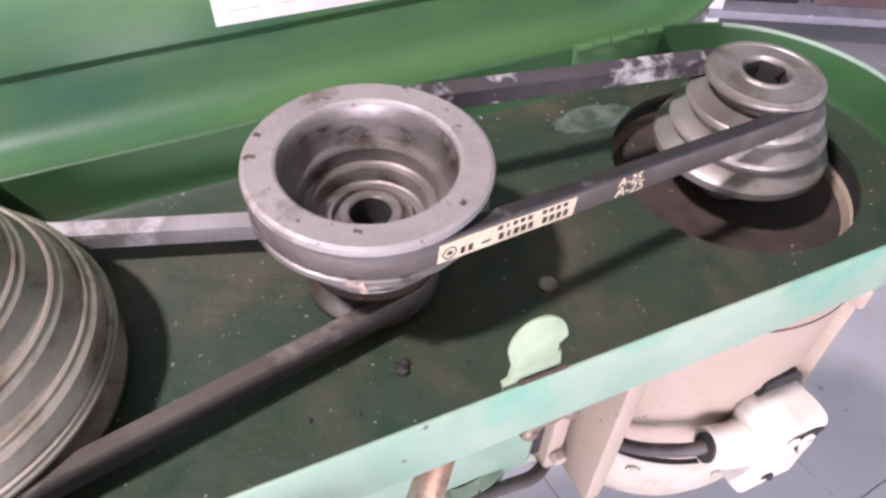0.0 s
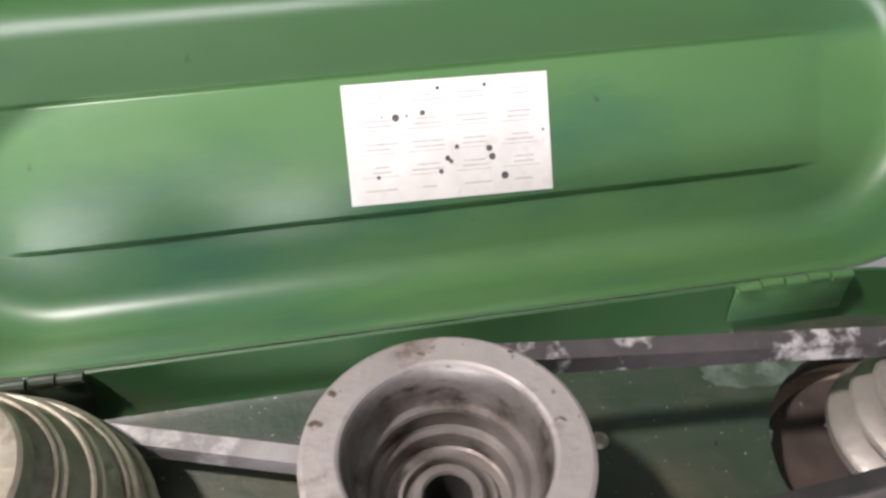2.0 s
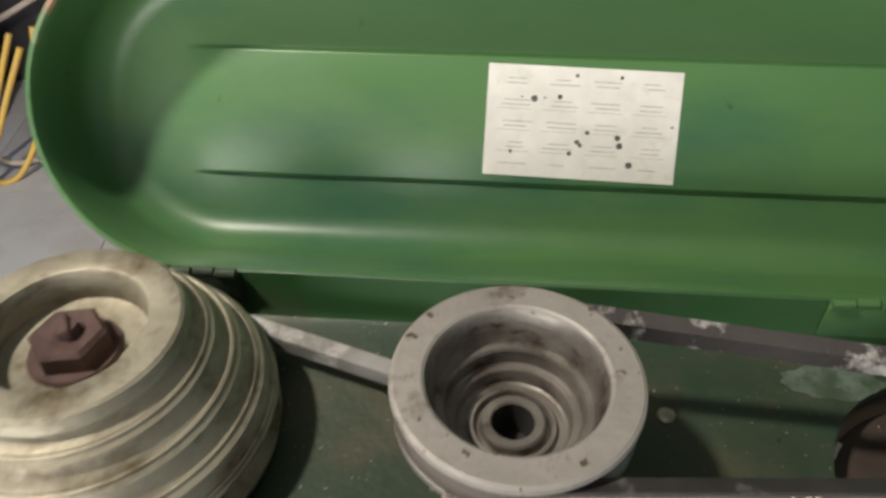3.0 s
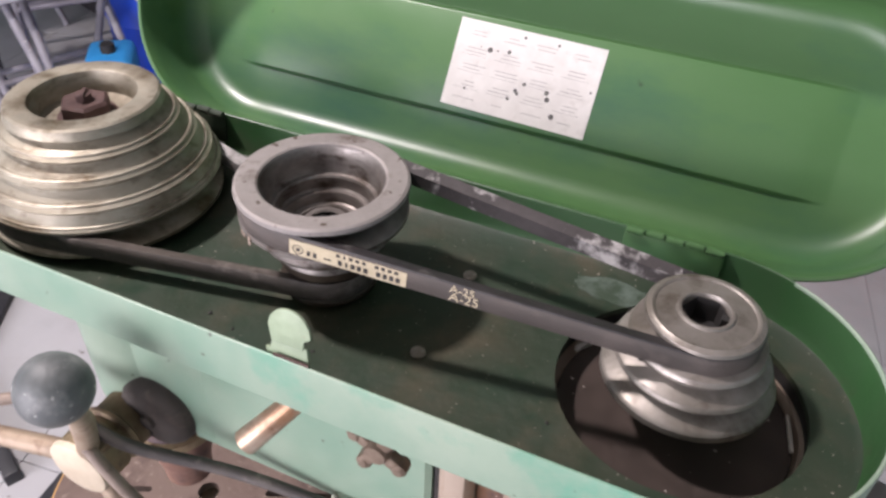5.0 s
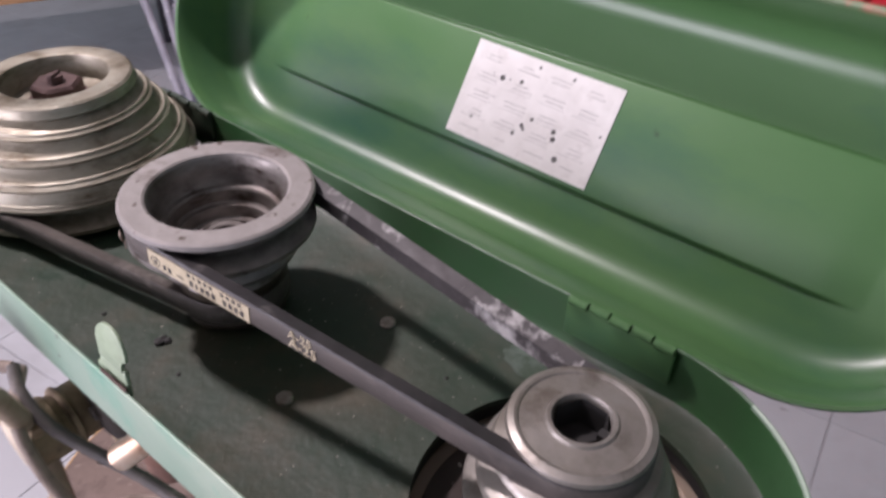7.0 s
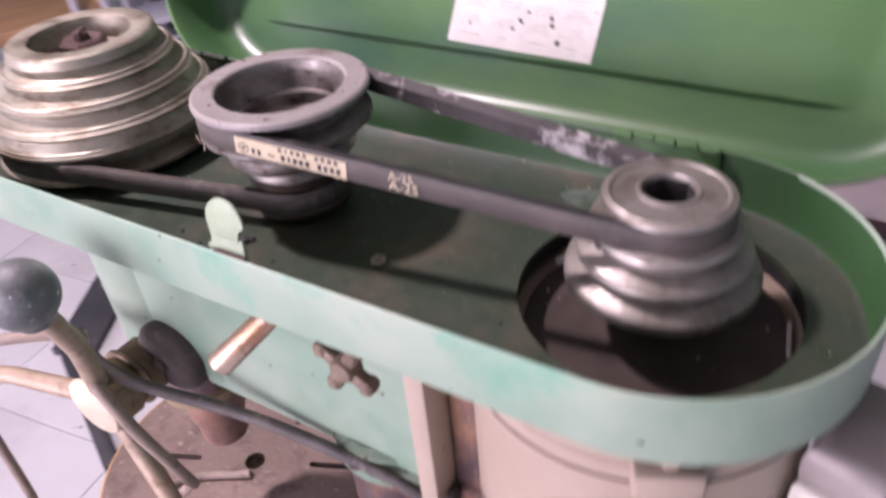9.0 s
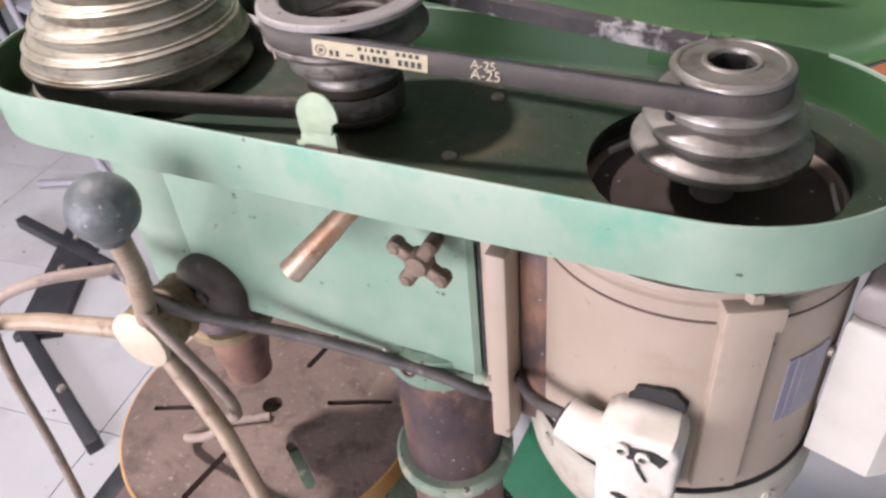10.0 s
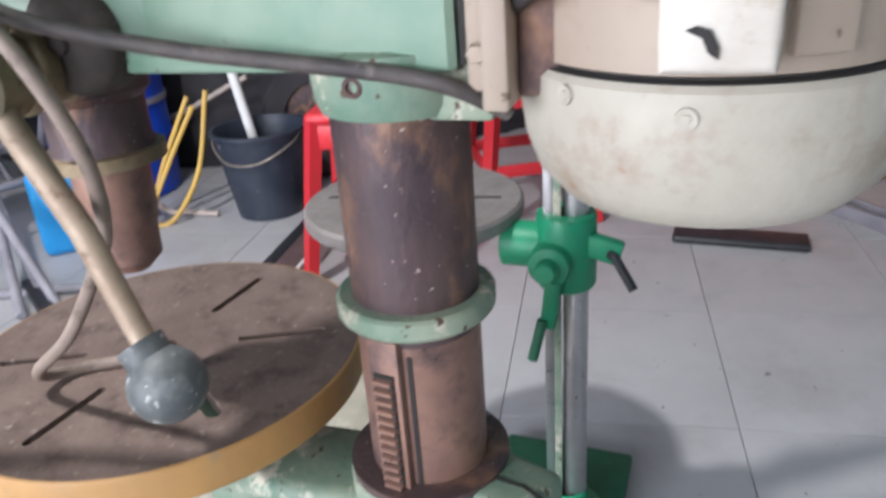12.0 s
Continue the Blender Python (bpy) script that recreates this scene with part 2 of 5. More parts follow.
TILE = surface("pale_floor_tile", (0.44, 0.435, 0.445), (0.39, 0.385, 0.395), 3.5, 0.3, wear=(0.31, 0.295, 0.3), wear_at=(0.52, 0.8), wear_scale=4, spots=(0.13, 0.11, 0.1), spot_scale=38, spot_at=(0.72, 0.75), bump=0.04)
GROUT = surface("floor_grout", (0.35, 0.34, 0.34), (0.28, 0.27, 0.27), 20, 0.9)
WALLPAINT = surface("blue_grey_wall_paint", (0.3, 0.42, 0.44), (0.27, 0.38, 0.4), 3, 0.7, wear=(0.42, 0.44, 0.42), wear_at=(0.62, 0.75), wear_scale=6)
CEILPAINT = surface("ceiling_paint", (0.45, 0.44, 0.41), (0.38, 0.37, 0.34), 2, 0.8)


# ---- mesh helpers ----
def mesh_ob(name, bm, mat, smooth=True, angle=35):
    me = bpy.data.meshes.new(name)
    bmesh.ops.recalc_face_normals(bm, faces=bm.faces[:])
    if smooth:
        for f in bm.faces:
            f.smooth = True
        lim = radians(angle)
        for e in bm.edges:
            if len(e.link_faces) == 2 and e.calc_face_angle(0) > lim:
                e.smooth = False
    bm.to_mesh(me)
    bm.free()
    me.materials.append(mat)
    return new(name, me)


def part(name, bm, mat, parent, label="", at=None, smooth=True, angle=35):
    ob = mesh_ob(name, bm, mat, smooth, angle)
    ob.parent = parent
    if at is not None:
        ob.matrix_basis = at
    return tagged(ob, label)


def thing(name, label, category, at, group="", kind=""):
    return_ob = tagged(new(name), label, category, group, kind)
    return_ob.empty_display_size = 0.05
    return_ob.matrix_basis = at
    return return_ob


def lathe(profile, seg=64, closed=False):
    """A turned body about z; the profile is (radius, z) pairs."""
    bm = bmesh.new()
    rings = []
    for r, z in profile:
        if r < 1e-6:
            rings.append([bm.verts.new((0, 0, z))])
        else:
            rings.append([bm.verts.new((r * math.cos(2 * math.pi * i / seg), r * math.sin(2 * math.pi * i / seg), z)) for i in range(seg)])
    pairs = list(zip(rings, rings[1:])) + ([(rings[-1], rings[0])] if closed else [])
    for a, b in pairs:
        for i in range(seg):
            j = (i + 1) % seg
            if len(a) == 1 and len(b) == 1:
                continue
            if len(a) == 1:
                bm.faces.new((a[0], b[i], b[j]))
            elif len(b) == 1:
                bm.faces.new((a[i], a[j], b[0]))
            else:
                bm.faces.new((a[i], a[j], b[j], b[i]))
    return bm


def box(sx, sy, sz, bevel=0.0, seg=2, at=None):
    """A box on z = 0, centred in x and y."""
    bm = bmesh.new()
    bmesh.ops.create_cube(bm, size=1, matrix=Matrix.Translation((0, 0, sz / 2)) @ Matrix.Diagonal((sx, sy, sz, 1)))
    if bevel:
        bmesh.ops.bevel(bm, geom=bm.edges[:], offset=bevel, segments=seg, profile=0.5, affect="EDGES")
    if at is not None:
        bm.transform(at)
    return bm


def prism(outline, z0, z1, bevel=0.0, seg=2):
    """An outline in x and y drawn up from z0 to z1."""
    bm = bmesh.new()
    lo = [bm.verts.new((x, y, z0)) for x, y in outline]
    hi = [bm.verts.new((x, y, z1)) for x, y in outline]
    bm.faces.new(lo[::-1])
    bm.faces.new(hi)
    n = len(lo)
    for i in range(n):
        bm.faces.new((lo[i], lo[(i + 1) % n], hi[(i + 1) % n], hi[i]))
    if bevel:
        rim = [e for e in bm.edges if abs(e.verts[0].co.z - e.verts[1].co.z) < 1e-7]
        bmesh.ops.bevel(bm, geom=rim, offset=bevel, segments=seg, profile=0.5, affect="EDGES")
    return bm


def tube(points, r, seg=12, r_end=None, smooth_steps=0):
    """A round bar or cable along points; ends closed."""
    pts = [Vector(p) for p in points]
    if smooth_steps:
        ext = [pts[0] * 2 - pts[1]] + pts + [pts[-1] * 2 - pts[-2]]
        out = []
        for i in range(1, len(ext) - 2):
            for k in range(smooth_steps):
                u = k / smooth_steps
                a, b, c, d = ext[i - 1:i + 3]
                out.append(0.5 * ((2 * b) + (c - a) * u + (2 * a - 5 * b + 4 * c - d) * u * u + (3 * b - a - 3 * c + d) * u ** 3))
        pts = out + [pts[-1]]
    bm = bmesh.new()
    rings, up = [], Vector((0.123, 0.37, 0.92))
    for i, p in enumerate(pts):
        d = (pts[min(i + 1, len(pts) - 1)] - pts[max(i - 1, 0)]).normalized()
        u = d.cross(up)
        if u.length < 1e-3:
            u = d.cross(Vector((1, 0, 0)))
        u.normalize()
        v = d.cross(u)
        rr = r if r_end is None else r + (r_end - r) * i / (len(pts) - 1)
        rings.append([bm.verts.new(p + rr * (math.cos(2 * math.pi * k / seg) * u + math.sin(2 * math.pi * k / seg) * v)) for k in range(seg)])
    for a, b in zip(rings, rings[1:]):
        for k in range(seg):
            bm.faces.new((a[k], a[(k + 1) % seg], b[(k + 1) % seg], b[k]))
    bm.faces.new(rings[0][::-1])
    bm.faces.new(rings[-1])
    return bm


def ball(r, seg=32, sq=1.0):
    bm = bmesh.new()
    bmesh.ops.create_uvsphere(bm, u_segments=seg, v_segments=seg // 2, radius=r)
    bm.transform(Matrix.Diagonal((1, 1, sq, 1)))
    return bm


def join(*bms):
    """Several pieces of one casting as one mesh."""
    out = bmesh.new()
    for b in bms:
        tmp = bpy.data.meshes.new("tmp")
        b.to_mesh(tmp)
        b.free()
        out.from_mesh(tmp)
        bpy.data.meshes.remove(tmp)
    return out


def moved(bm, m):
    bm.transform(m)
    return bm


def stadium(xl, xr, yc, r, seg=40):
    """A long outline with round ends, anticlockwise."""
    out = [(xr + r * math.cos(a), yc + r * math.sin(a)) for a in (math.pi * (i / seg - 0.5) for i in range(seg + 1))]
    return out + [(xl + r * math.cos(a), yc + r * math.sin(a)) for a in (math.pi * (i / seg + 0.5) for i in range(seg + 1))]


def shell(loops, cap=True, hole=None):
    """Skins a run of equal loops of (x, y, z); caps the last."""
    bm = bmesh.new()
    rings = [[bm.verts.new(p) for p in lp] for lp in loops]
    n = len(rings[0])
    for a, b in zip(rings, rings[1:]):
        for i in range(n):
            bm.faces.new((a[i], a[(i + 1) % n], b[(i + 1) % n], b[i]))
    if cap:
        bm.faces.new(rings[-1])
    return bm


def lettering(name, text, size, mat, parent, at, label=""):
    c = bpy.data.curves.new(name, "FONT")
    c.body, c.size, c.extrude = text, size, 0.00012
    c.align_x, c.align_y = "CENTER", "CENTER"
    tmp = bpy.data.objects.new("tmp", c)
    scene.collection.objects.link(tmp)
    me = bpy.data.meshes.new_from_object(tmp.evaluated_get(bpy.context.evaluated_depsgraph_get()))
    bpy.data.objects.remove(tmp)
    me.materials.clear()
    me.materials.append(mat)
    ob = new(name, me)
    ob.parent = parent
    ob.matrix_basis = at
    return tagged(ob, label)


# ---- the shop: floor, walls, ceiling ----
X0, X1, Y0, Y1, HC = -3.6, 2.6, -3.2, 4.0, 3.2
TS = 0.42
floor = tagged(mesh_ob("floor", box(X1 - X0 + 0.4, Y1 - Y0 + 0.4, 0.1, at=pose((X0 + X1) / 2, (Y0 + Y1) / 2, -0.106)), GROUT, False), "worn pale grey tiled shop floor", "floor", kind="structure")
wall_back = tagged(mesh_ob("wall_back", box(X1 - X0 + 0.4, 0.15, HC, at=pose((X0 + X1) / 2, Y1 + 0.075, 0)), WALLPAINT, False), "scuffed blue-grey painted shop wall", "wall", kind="structure")
wall_motor_side = tagged(mesh_ob("wall_motor_side", box(0.15, Y1 - Y0, HC, at=pose(X1 + 0.075, (Y0 + Y1) / 2, 0)), WALLPAINT, False), "scuffed blue-grey painted shop wall", "wall", kind="structure")
wall_spindle_side = tagged(mesh_ob("wall_spindle_side", box(0.15, Y1 - Y0, HC, at=pose(X0 - 0.075, (Y0 + Y1) / 2, 0)), WALLPAINT, False), "scuffed blue-grey painted shop wall", "wall", kind="structure")
# front wall is unseen, added with a gap for the fill lamp
wall_front = tagged(mesh_ob("wall_front", join(box(0.6, 0.15, HC, at=pose(X0 + 0.3, Y0 - 0.075, 0)), box(0.6, 0.15, HC, at=pose(X1 - 0.3, Y0 - 0.075, 0)), box(X1 - X0 - 1.2, 0.15, 1.0, at=pose((X0 + X1) / 2, Y0 - 0.075, HC - 1.0))), WALLPAINT, False), "painted wall with an opening added for the unseen front fill lamp", "wall", kind="structure")
ceiling = tagged(mesh_ob("ceiling", box(X1 - X0 + 0.3, Y1 - Y0 + 0.3, 0.1, at=pose((X0 + X1) / 2, (Y0 + Y1) / 2, HC)), CEILPAINT, False), "plain off-white shop ceiling", "ceiling", kind="structure")


# ---- the drill press ----
press = thing("drill_press", "old green belt-driven drill press with its pulley lid open", "drill press", MACH)
PR, PXL, PXR = 0.0975, -0.186, 0.222
SPX, SPY, IDX, IDY, MOX, MOY = -0.189, 0.0085, 0.0, -0.003, 0.22, 0.006


def loop(r, z, yc=0.0):
    return [(x, y, z) for x, y in stadium(PXL, PXR, yc, r)]


def tray_mesh():
    """Shallow sheet tray with a round opening over the motor."""
    bm = shell([loop(PR, -0.004), loop(PR, 0.0315), loop(PR - 0.0004, 0.0328), loop(PR - 0.0012, 0.033), loop(PR - 0.002, 0.0325),
                loop(PR - 0.0024, 0.031), loop(PR - 0.0026, 0.006), loop(PR - 0.0045, 0.0015), loop(PR - 0.008, 0.0)], cap=False)
    rim = [[x, y] for x, y, _ in loop(PR - 0.008, 0)]
    hole = [(MOX + 0.069 * math.cos(2 * math.pi * i / 64), MOY - 0.003 + 0.069 * math.sin(2 * math.pi * i / 64)) for i in range(64)]
    for z in (0.0, -0.004):
        edges = []
        for lp in (rim if z == 0 else [(x, y) for x, y, _ in loop(PR, 0)], hole):
            vs = [bm.verts.new((x, y, z)) for x, y in lp]
            edges += [bm.edges.new((vs[i], vs[(i + 1) % len(vs)])) for i in range(len(vs))]
        bmesh.ops.triangle_fill(bm, edges=edges, use_beauty=True)
    a = [bm.verts.new((x, y, 0)) for x, y in hole]
    b = [bm.verts.new((x, y, -0.004)) for x, y in hole]
    for i in range(64):
        bm.faces.new((a[i], a[(i + 1) % 64], b[(i + 1) % 64], b[i]))
    bmesh.ops.remove_doubles(bm, verts=bm.verts[:], dist=1e-5)
    return bm


tray = part("pulley_tray", tray_mesh(), TRAYGREEN, press, "dusty dark green sheet-metal pulley tray")
tray.data.materials.append(PALEGREEN)
tray.data.materials.append(TRAYWALL)
for p in tray.data.polygons:
    rr = abs(p.center.y) if PXL < p.center.x < PXR else math.hypot(p.center.x - (PXL if p.center.x < 0 else PXR), p.center.y)
    if rr > PR - 0.0022 and abs(p.normal.z) < 0.9 or p.center.z > 0.0305:
        p.material_index = 1
        if p.center.y > 0.085:
            p.material_index = 2
    elif rr > PR - 0.006 and p.center.z > 0.0005:
        p.material_index = 2


def screw_mesh(r=0.0045, h=0.0022):
    bm = lathe([(0, h * 0.55), (r * 0.35, h * 0.6), (r * 0.4, h), (r * 0.8, h), (r, h * 0.5), (r, -0.001)], 20)
    for a in (0, 90):
        bm = join(bm, box(r * 1.3, r * 0.22, 0.0003, at=pose(0, 0, h, 0, 0, a + 30)))
    return bm


for sx, sy in ((0.0768, -0.0345), (0.078, 0.041)):
    part("screw", screw_mesh(), STEEL, tray, "cross-head steel screw", pose(sx, sy, 0.0))
for k, (sx, sy, r) in enumerate(((-0.006, -0.0525, 0.0032), (-0.0035, -0.0495, 0.0024), (-0.0075, -0.049, 0.0016), (-0.05, -0.06, 0.0014), (0.022, -0.06, 0.0012), (-0.03, -0.065, 0.001), (0.16, -0.05, 0.001), (0.13, 0.03, 0.0012))):
    lump = ball(r, 12, 0.5)
    for v in lump.verts:
        v.co *= 1 + 0.5 * noise.noise(v.co * 900 + Vector((k, 0, 0)))
    part("grease_lump", moved(lump, pose(0, 0, r * 0.3, 0, 0, 40 * k)), DARK, tray, "", pose(sx, sy, 0.0))


def blot(cx, cy, rx, ry, seed, n=40, z=0.0003):
    """A flat patch with a ragged outline."""
    out = []
    for i in range(n):
        a = 2 * math.pi * i / n
        k = 1 + 0.35 * noise.noise(Vector((2.2 * math.cos(a) + seed, 2.2 * math.sin(a), seed)))
        out.append((cx + rx * k * math.cos(a), cy + ry * k * math.sin(a)))
    return prism(out, -0.0005, z)


part("paint_scuff", blot(0.166, 0.068, 0.026, 0.011, 3.1), SCUFF, tray, "pale blue-grey scuffed patch")


def clip_mesh():
    """Small sheet clip: a round-headed leaf, notched at one side, leaning out from a bent foot."""
    out = [(-0.0105, 0.0), (0.0085, 0.0), (0.0085, 0.006), (0.0125, 0.008)] + [(0.0125 * math.cos(a), 0.0095 + 0.0125 * math.sin(a)) for a in (math.pi * i / 16 for i in range(17))]
    leaf = moved(prism(out, 0, 0.0016, 0.0004), pose(0, 0.0, 0.009, 80, 0, 0))
    foot = moved(prism([(-0.0135, -0.004), (0.0115, -0.004), (0.0105, 0.0105), (-0.0105, 0.0105), (-0.011, 0.003), (-0.0145, 0.003)], 0, 0.0022, 0.0005), pose(0, 0.0, 0.0, 84, 0, 0))
    return join(leaf, foot)


clip = part("lid_latch_clip", clip_mesh(), CLIPCREAM, tray, "pale green sheet-metal latch clip", pose(0.032, -PR + 0.0055, 0.0315))
part("clip_slot", box(0.021, 0.0012, 0.0022), RUSTNUT, clip, "dark brown strip at the foot of the clip", pose(0.002, -0.0038, 0.0006))


# the open lid
LIDM = pose(0, 0.0985, 0.033, 58.2, 0, 0)


LXL, LXR, LC, LZ = -0.19, 0.252, 0.0875, -0.04


def lid_mesh():
    lp = lambda r, z: [(x, y, z) for x, y in stadium(LXL, LXR, LC, r)]
    def cr(r, z):
        """Raised panel with squarish ends that die away into the round ends of the lid."""
        out = []
        for k in range(82):
            right, a = k < 41, math.pi * ((k % 41) / 40 - 0.5)
            dx, dy = (r + 0.0045) * max(0, math.cos(a)) ** 0.4, r * math.copysign(abs(math.sin(a)) ** 0.4, math.sin(a))
            fade = 1 - min(1, dx / 0.03)
            out.append((LXR + dx if right else LXL - dx, 0.083 + (dy if right else -dy), -0.1052 + (z + 0.1052) * fade))
        return out
    loops = [lp(0.06, -0.1075), lp(0.072, -0.107)]
    loops += [lp(0.0735 + 0.0245 * math.cos(a), -0.0825 - 0.0245 * math.sin(a)) for a in (math.pi / 2 * (1 - i / 6) for i in range(7))]
    loops += [lp(0.0985, LZ - 0.006), lp(0.0995, LZ - 0.004), lp(0.0998, LZ - 0.001), lp(0.0988, LZ), lp(0.0968, LZ - 0.0005), lp(0.0958, LZ - 0.003), lp(0.0948, LZ - 0.012), lp(0.0938, -0.08)]
    loops += [lp(0.0715 + 0.022 * math.cos(a), -0.083 - 0.022 * math.sin(a)) for a in (math.pi / 2 * i / 10 for i in range(1, 11))]
    loops += [lp(0.061, -0.105), cr(0.043, -0.1052), cr(0.0422, -0.105), cr(0.0405, -0.1022), cr(0.0398, -0.1014), cr(0.0388, -0.1011)]
    bm = shell(loops, cap=False)
    bm.verts.ensure_lookup_table()
    top = bm.verts[-82:]
    for o in (0, 41):
        for i in range(20):
            bm.faces.new((top[o + i], top[o + i + 1], top[o + 39 - i], top[o + 40 - i]) if i < 19 else (top[o + 19], top[o + 20], top[o + 21]))
    bm.faces.new((top[0], top[40], top[41], top[81]))
    bm.faces.new(bm.verts[:82][::-1])
    return bm


lid = part("tray_lid", lid_mesh(), LIDGREEN, press, "glossy green pressed-steel lid, swung open", LIDM, angle=50)
lid.data.materials.append(LIDBACK)
lid.data.materials.append(RIMWEAR)
for p in lid.data.polygons:
    if p.normal.z < -0.3:
        p.material_index = 1
    elif p.center.z > LZ - 0.0035 and p.center.y > 0.12:
        p.material_index = 2
CHW, CHH = 0.1225, 0.0705
chart = part("speed_chart", box(CHW, CHH, 0.0004, at=pose(0, 0, 0)), PAPER, lid, "white paper speed chart with black specks", pose(0.0415, 0.0825, -0.1009, 0, 0, -1.2))
rows_bm = bmesh.new()
rng = random.Random(4)
for row in range(5):
    for col in range(4):
        cx, cy = -CHW / 2 + 0.018 + col * 0.0285, CHH / 2 - 0.0085 - row * 0.0135
        for ln in range(2 if row < 4 else 1):
            rows_bm = join(rows_bm, box(0.008 + 0.012 * rng.random(), 0.0008, 0.00008, at=pose(cx + 0.003 * rng.random(), cy - 0.003 * ln, 0.0004)))
        if row in (1, 2, 3):
            rows_bm = join(rows_bm, box(0.022, 0.0004, 0.00008, at=pose(cx, cy - 0.0056, 0.0004)))
tagged(part("faint_print", rows_bm, INK, chart, "faint grey printed rows"), kind="stuff")
DOTS = [(-0.031, 0.0145, 1.5), (-0.0245, 0.0153, .5), (-0.015, 0.0163, 1.1), (-0.005, 0.03, .8), (0.023, 0.03, .8), (-0.044, -0.0195, .8), (-0.0065, -0.019, 1), (-0.002, -0.0115, 1.1),
        (0.0, -0.0135, .9), (0.004, -0.0052, 1), (0.0235, -0.0075, 1.3), (0.025, -0.0125, 1.4), (0.032, -0.0245, 1.5), (0.057, 0.001, .6), (-0.039, 0.0153, .4)]
for dx, dy, s in DOTS:
    part("grease_spot", moved(lathe([(0, 0.00025), (0.0011 * s, 0.0002), (0.0015 * s, 0)], 10), pose(0, 0, 0.0004)), SPOT, chart, "", pose(dx, dy, 0))


for hx in (-0.179, 0.193):
    # left hinge takes the darker tray paint for the shade it stands in
    hm = LIDGREEN if hx > 0 else TRAYGREEN
    hinge = part("hinge", box(0.062, 0.0022, 0.022, 0.0005, at=pose(0, 0, -0.022)), hm, press, "painted steel butt hinge", pose(hx, PR - 0.005, 0.0325))
    for k in range(5):
        part("hinge_knuckle", tube([(-0.0055, 0, 0.001), (0.0055, 0, 0.001)], 0.0026, 10), hm, hinge, "", pose(-0.0248 + 0.0124 * k, 0.001 * (k % 2), 0))


# pulleys
def groove(r0, z0, rm, zm, r1, z1):
    w = min(z0 - zm, zm - z1)
    return [(r0, z0), (r0 - 0.0008, z0 - 0.0008), (rm, zm + w * 0.35), (rm, zm - w * 0.35), (r1 - 0.0008, z1 + 0.0008), (r1, z1)]


def flank(r0, z0, rm, zm, r1, z1):
    """A worn step: short undercut below the upper flange, then a rounded flank out to the lower one."""
    h = z0 - z1
    return [(r0, z0), (r0 - 0.0012, z0 - 0.001), (rm, z0 - 0.3 * h), (rm + 0.2 * (r1 - rm), z0 - 0.52 * h), (rm + 0.5 * (r1 - rm), z0 - 0.74 * h), (r1 - 0.0024, z1 + 0.001), (r1 - 0.0013, z1 + 0.0014), (r1 - 0.0003, z1 + 0.0009), (r1, z1 - 0.0006)]


spin_prof = [(0.0, 0.064), (0.028, 0.064), (0.032, 0.065), (0.0335, 0.078), (0.0345, 0.0805), (0.036, 0.081), (0.0475, 0.081), (0.049, 0.0798), (0.0498, 0.0755)]
spin_prof += flank(0.0505, 0.074, 0.0475, 0.0705, 0.0565, 0.0665) + flank(0.0585, 0.0645, 0.056, 0.059, 0.0655, 0.054)
spin_prof += flank(0.0675, 0.0515, 0.065, 0.046, 0.0735, 0.041) + flank(0.076, 0.0385, 0.0735, 0.0335, 0.0795, 0.0285)
spin_prof += [(0.0805, 0.027)] + groove(0.0805, 0.0255, 0.067, 0.0175, 0.0795, 0.0085) + [(0.0795, 0.006), (0.02, 0.005), (0.02, -0.02)]
spindle_pulley = part("spindle_pulley", lathe(spin_prof, 96), SPINMETAL, press, "dull silver five-step cone pulley", pose(SPX, SPY, 0), angle=28)
part("spindle_nut", join(moved(lathe([(0.0055, 0.012), (0.0145, 0.013), (0.0165, 0.011), (0.0165, 0.001), (0.019, 0.0)], 6), pose(0, 0, 0, 0, 0, 12)),
     moved(lathe([(0.019, 0.0), (0.02, 0.001), (0.019, 0.003), (0.012, 0.003)], 32), pose(0, 0, -0.0005)), tube([(0, 0, 0), (0, 0, 0.017)], 0.0052, 14),
     box(0.003, 0.011, 0.006, 0.0008, at=pose(0.001, 0, 0.013, 0, 0, 30))), RUSTNUT, spindle_pulley, "rusty hexagon nut on the spindle end", pose(0, 0, 0.064))

idl_prof = [(0.0362, 0.0775), (0.0368, 0.079), (0.038, 0.0797), (0.0488, 0.0797), (0.0503, 0.0788), (0.0507, 0.077)] + groove(0.0507, 0.0762, 0.0405, 0.0685, 0.0498, 0.0608)
idl_prof += [(0.0498, 0.0585), (0.048, 0.057)] + groove(0.0455, 0.055, 0.036, 0.049, 0.0385, 0.0435) + groove(0.038, 0.0415, 0.0285, 0.036, 0.0305, 0.031)
idl_prof += groove(0.03, 0.0255, 0.0215, 0.0175, 0.0305, 0.0095) + [(0.03, 0.006), (0.015, 0.004), (0.015, -0.004)]
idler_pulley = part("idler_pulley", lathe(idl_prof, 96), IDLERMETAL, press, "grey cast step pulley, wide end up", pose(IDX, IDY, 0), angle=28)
idler_pulley.data.materials.append(IDLERLOW)
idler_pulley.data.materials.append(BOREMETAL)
# side set darker downward: middle steps first, then the brown lowest ones
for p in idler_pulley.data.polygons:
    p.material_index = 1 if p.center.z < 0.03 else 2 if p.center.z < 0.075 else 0
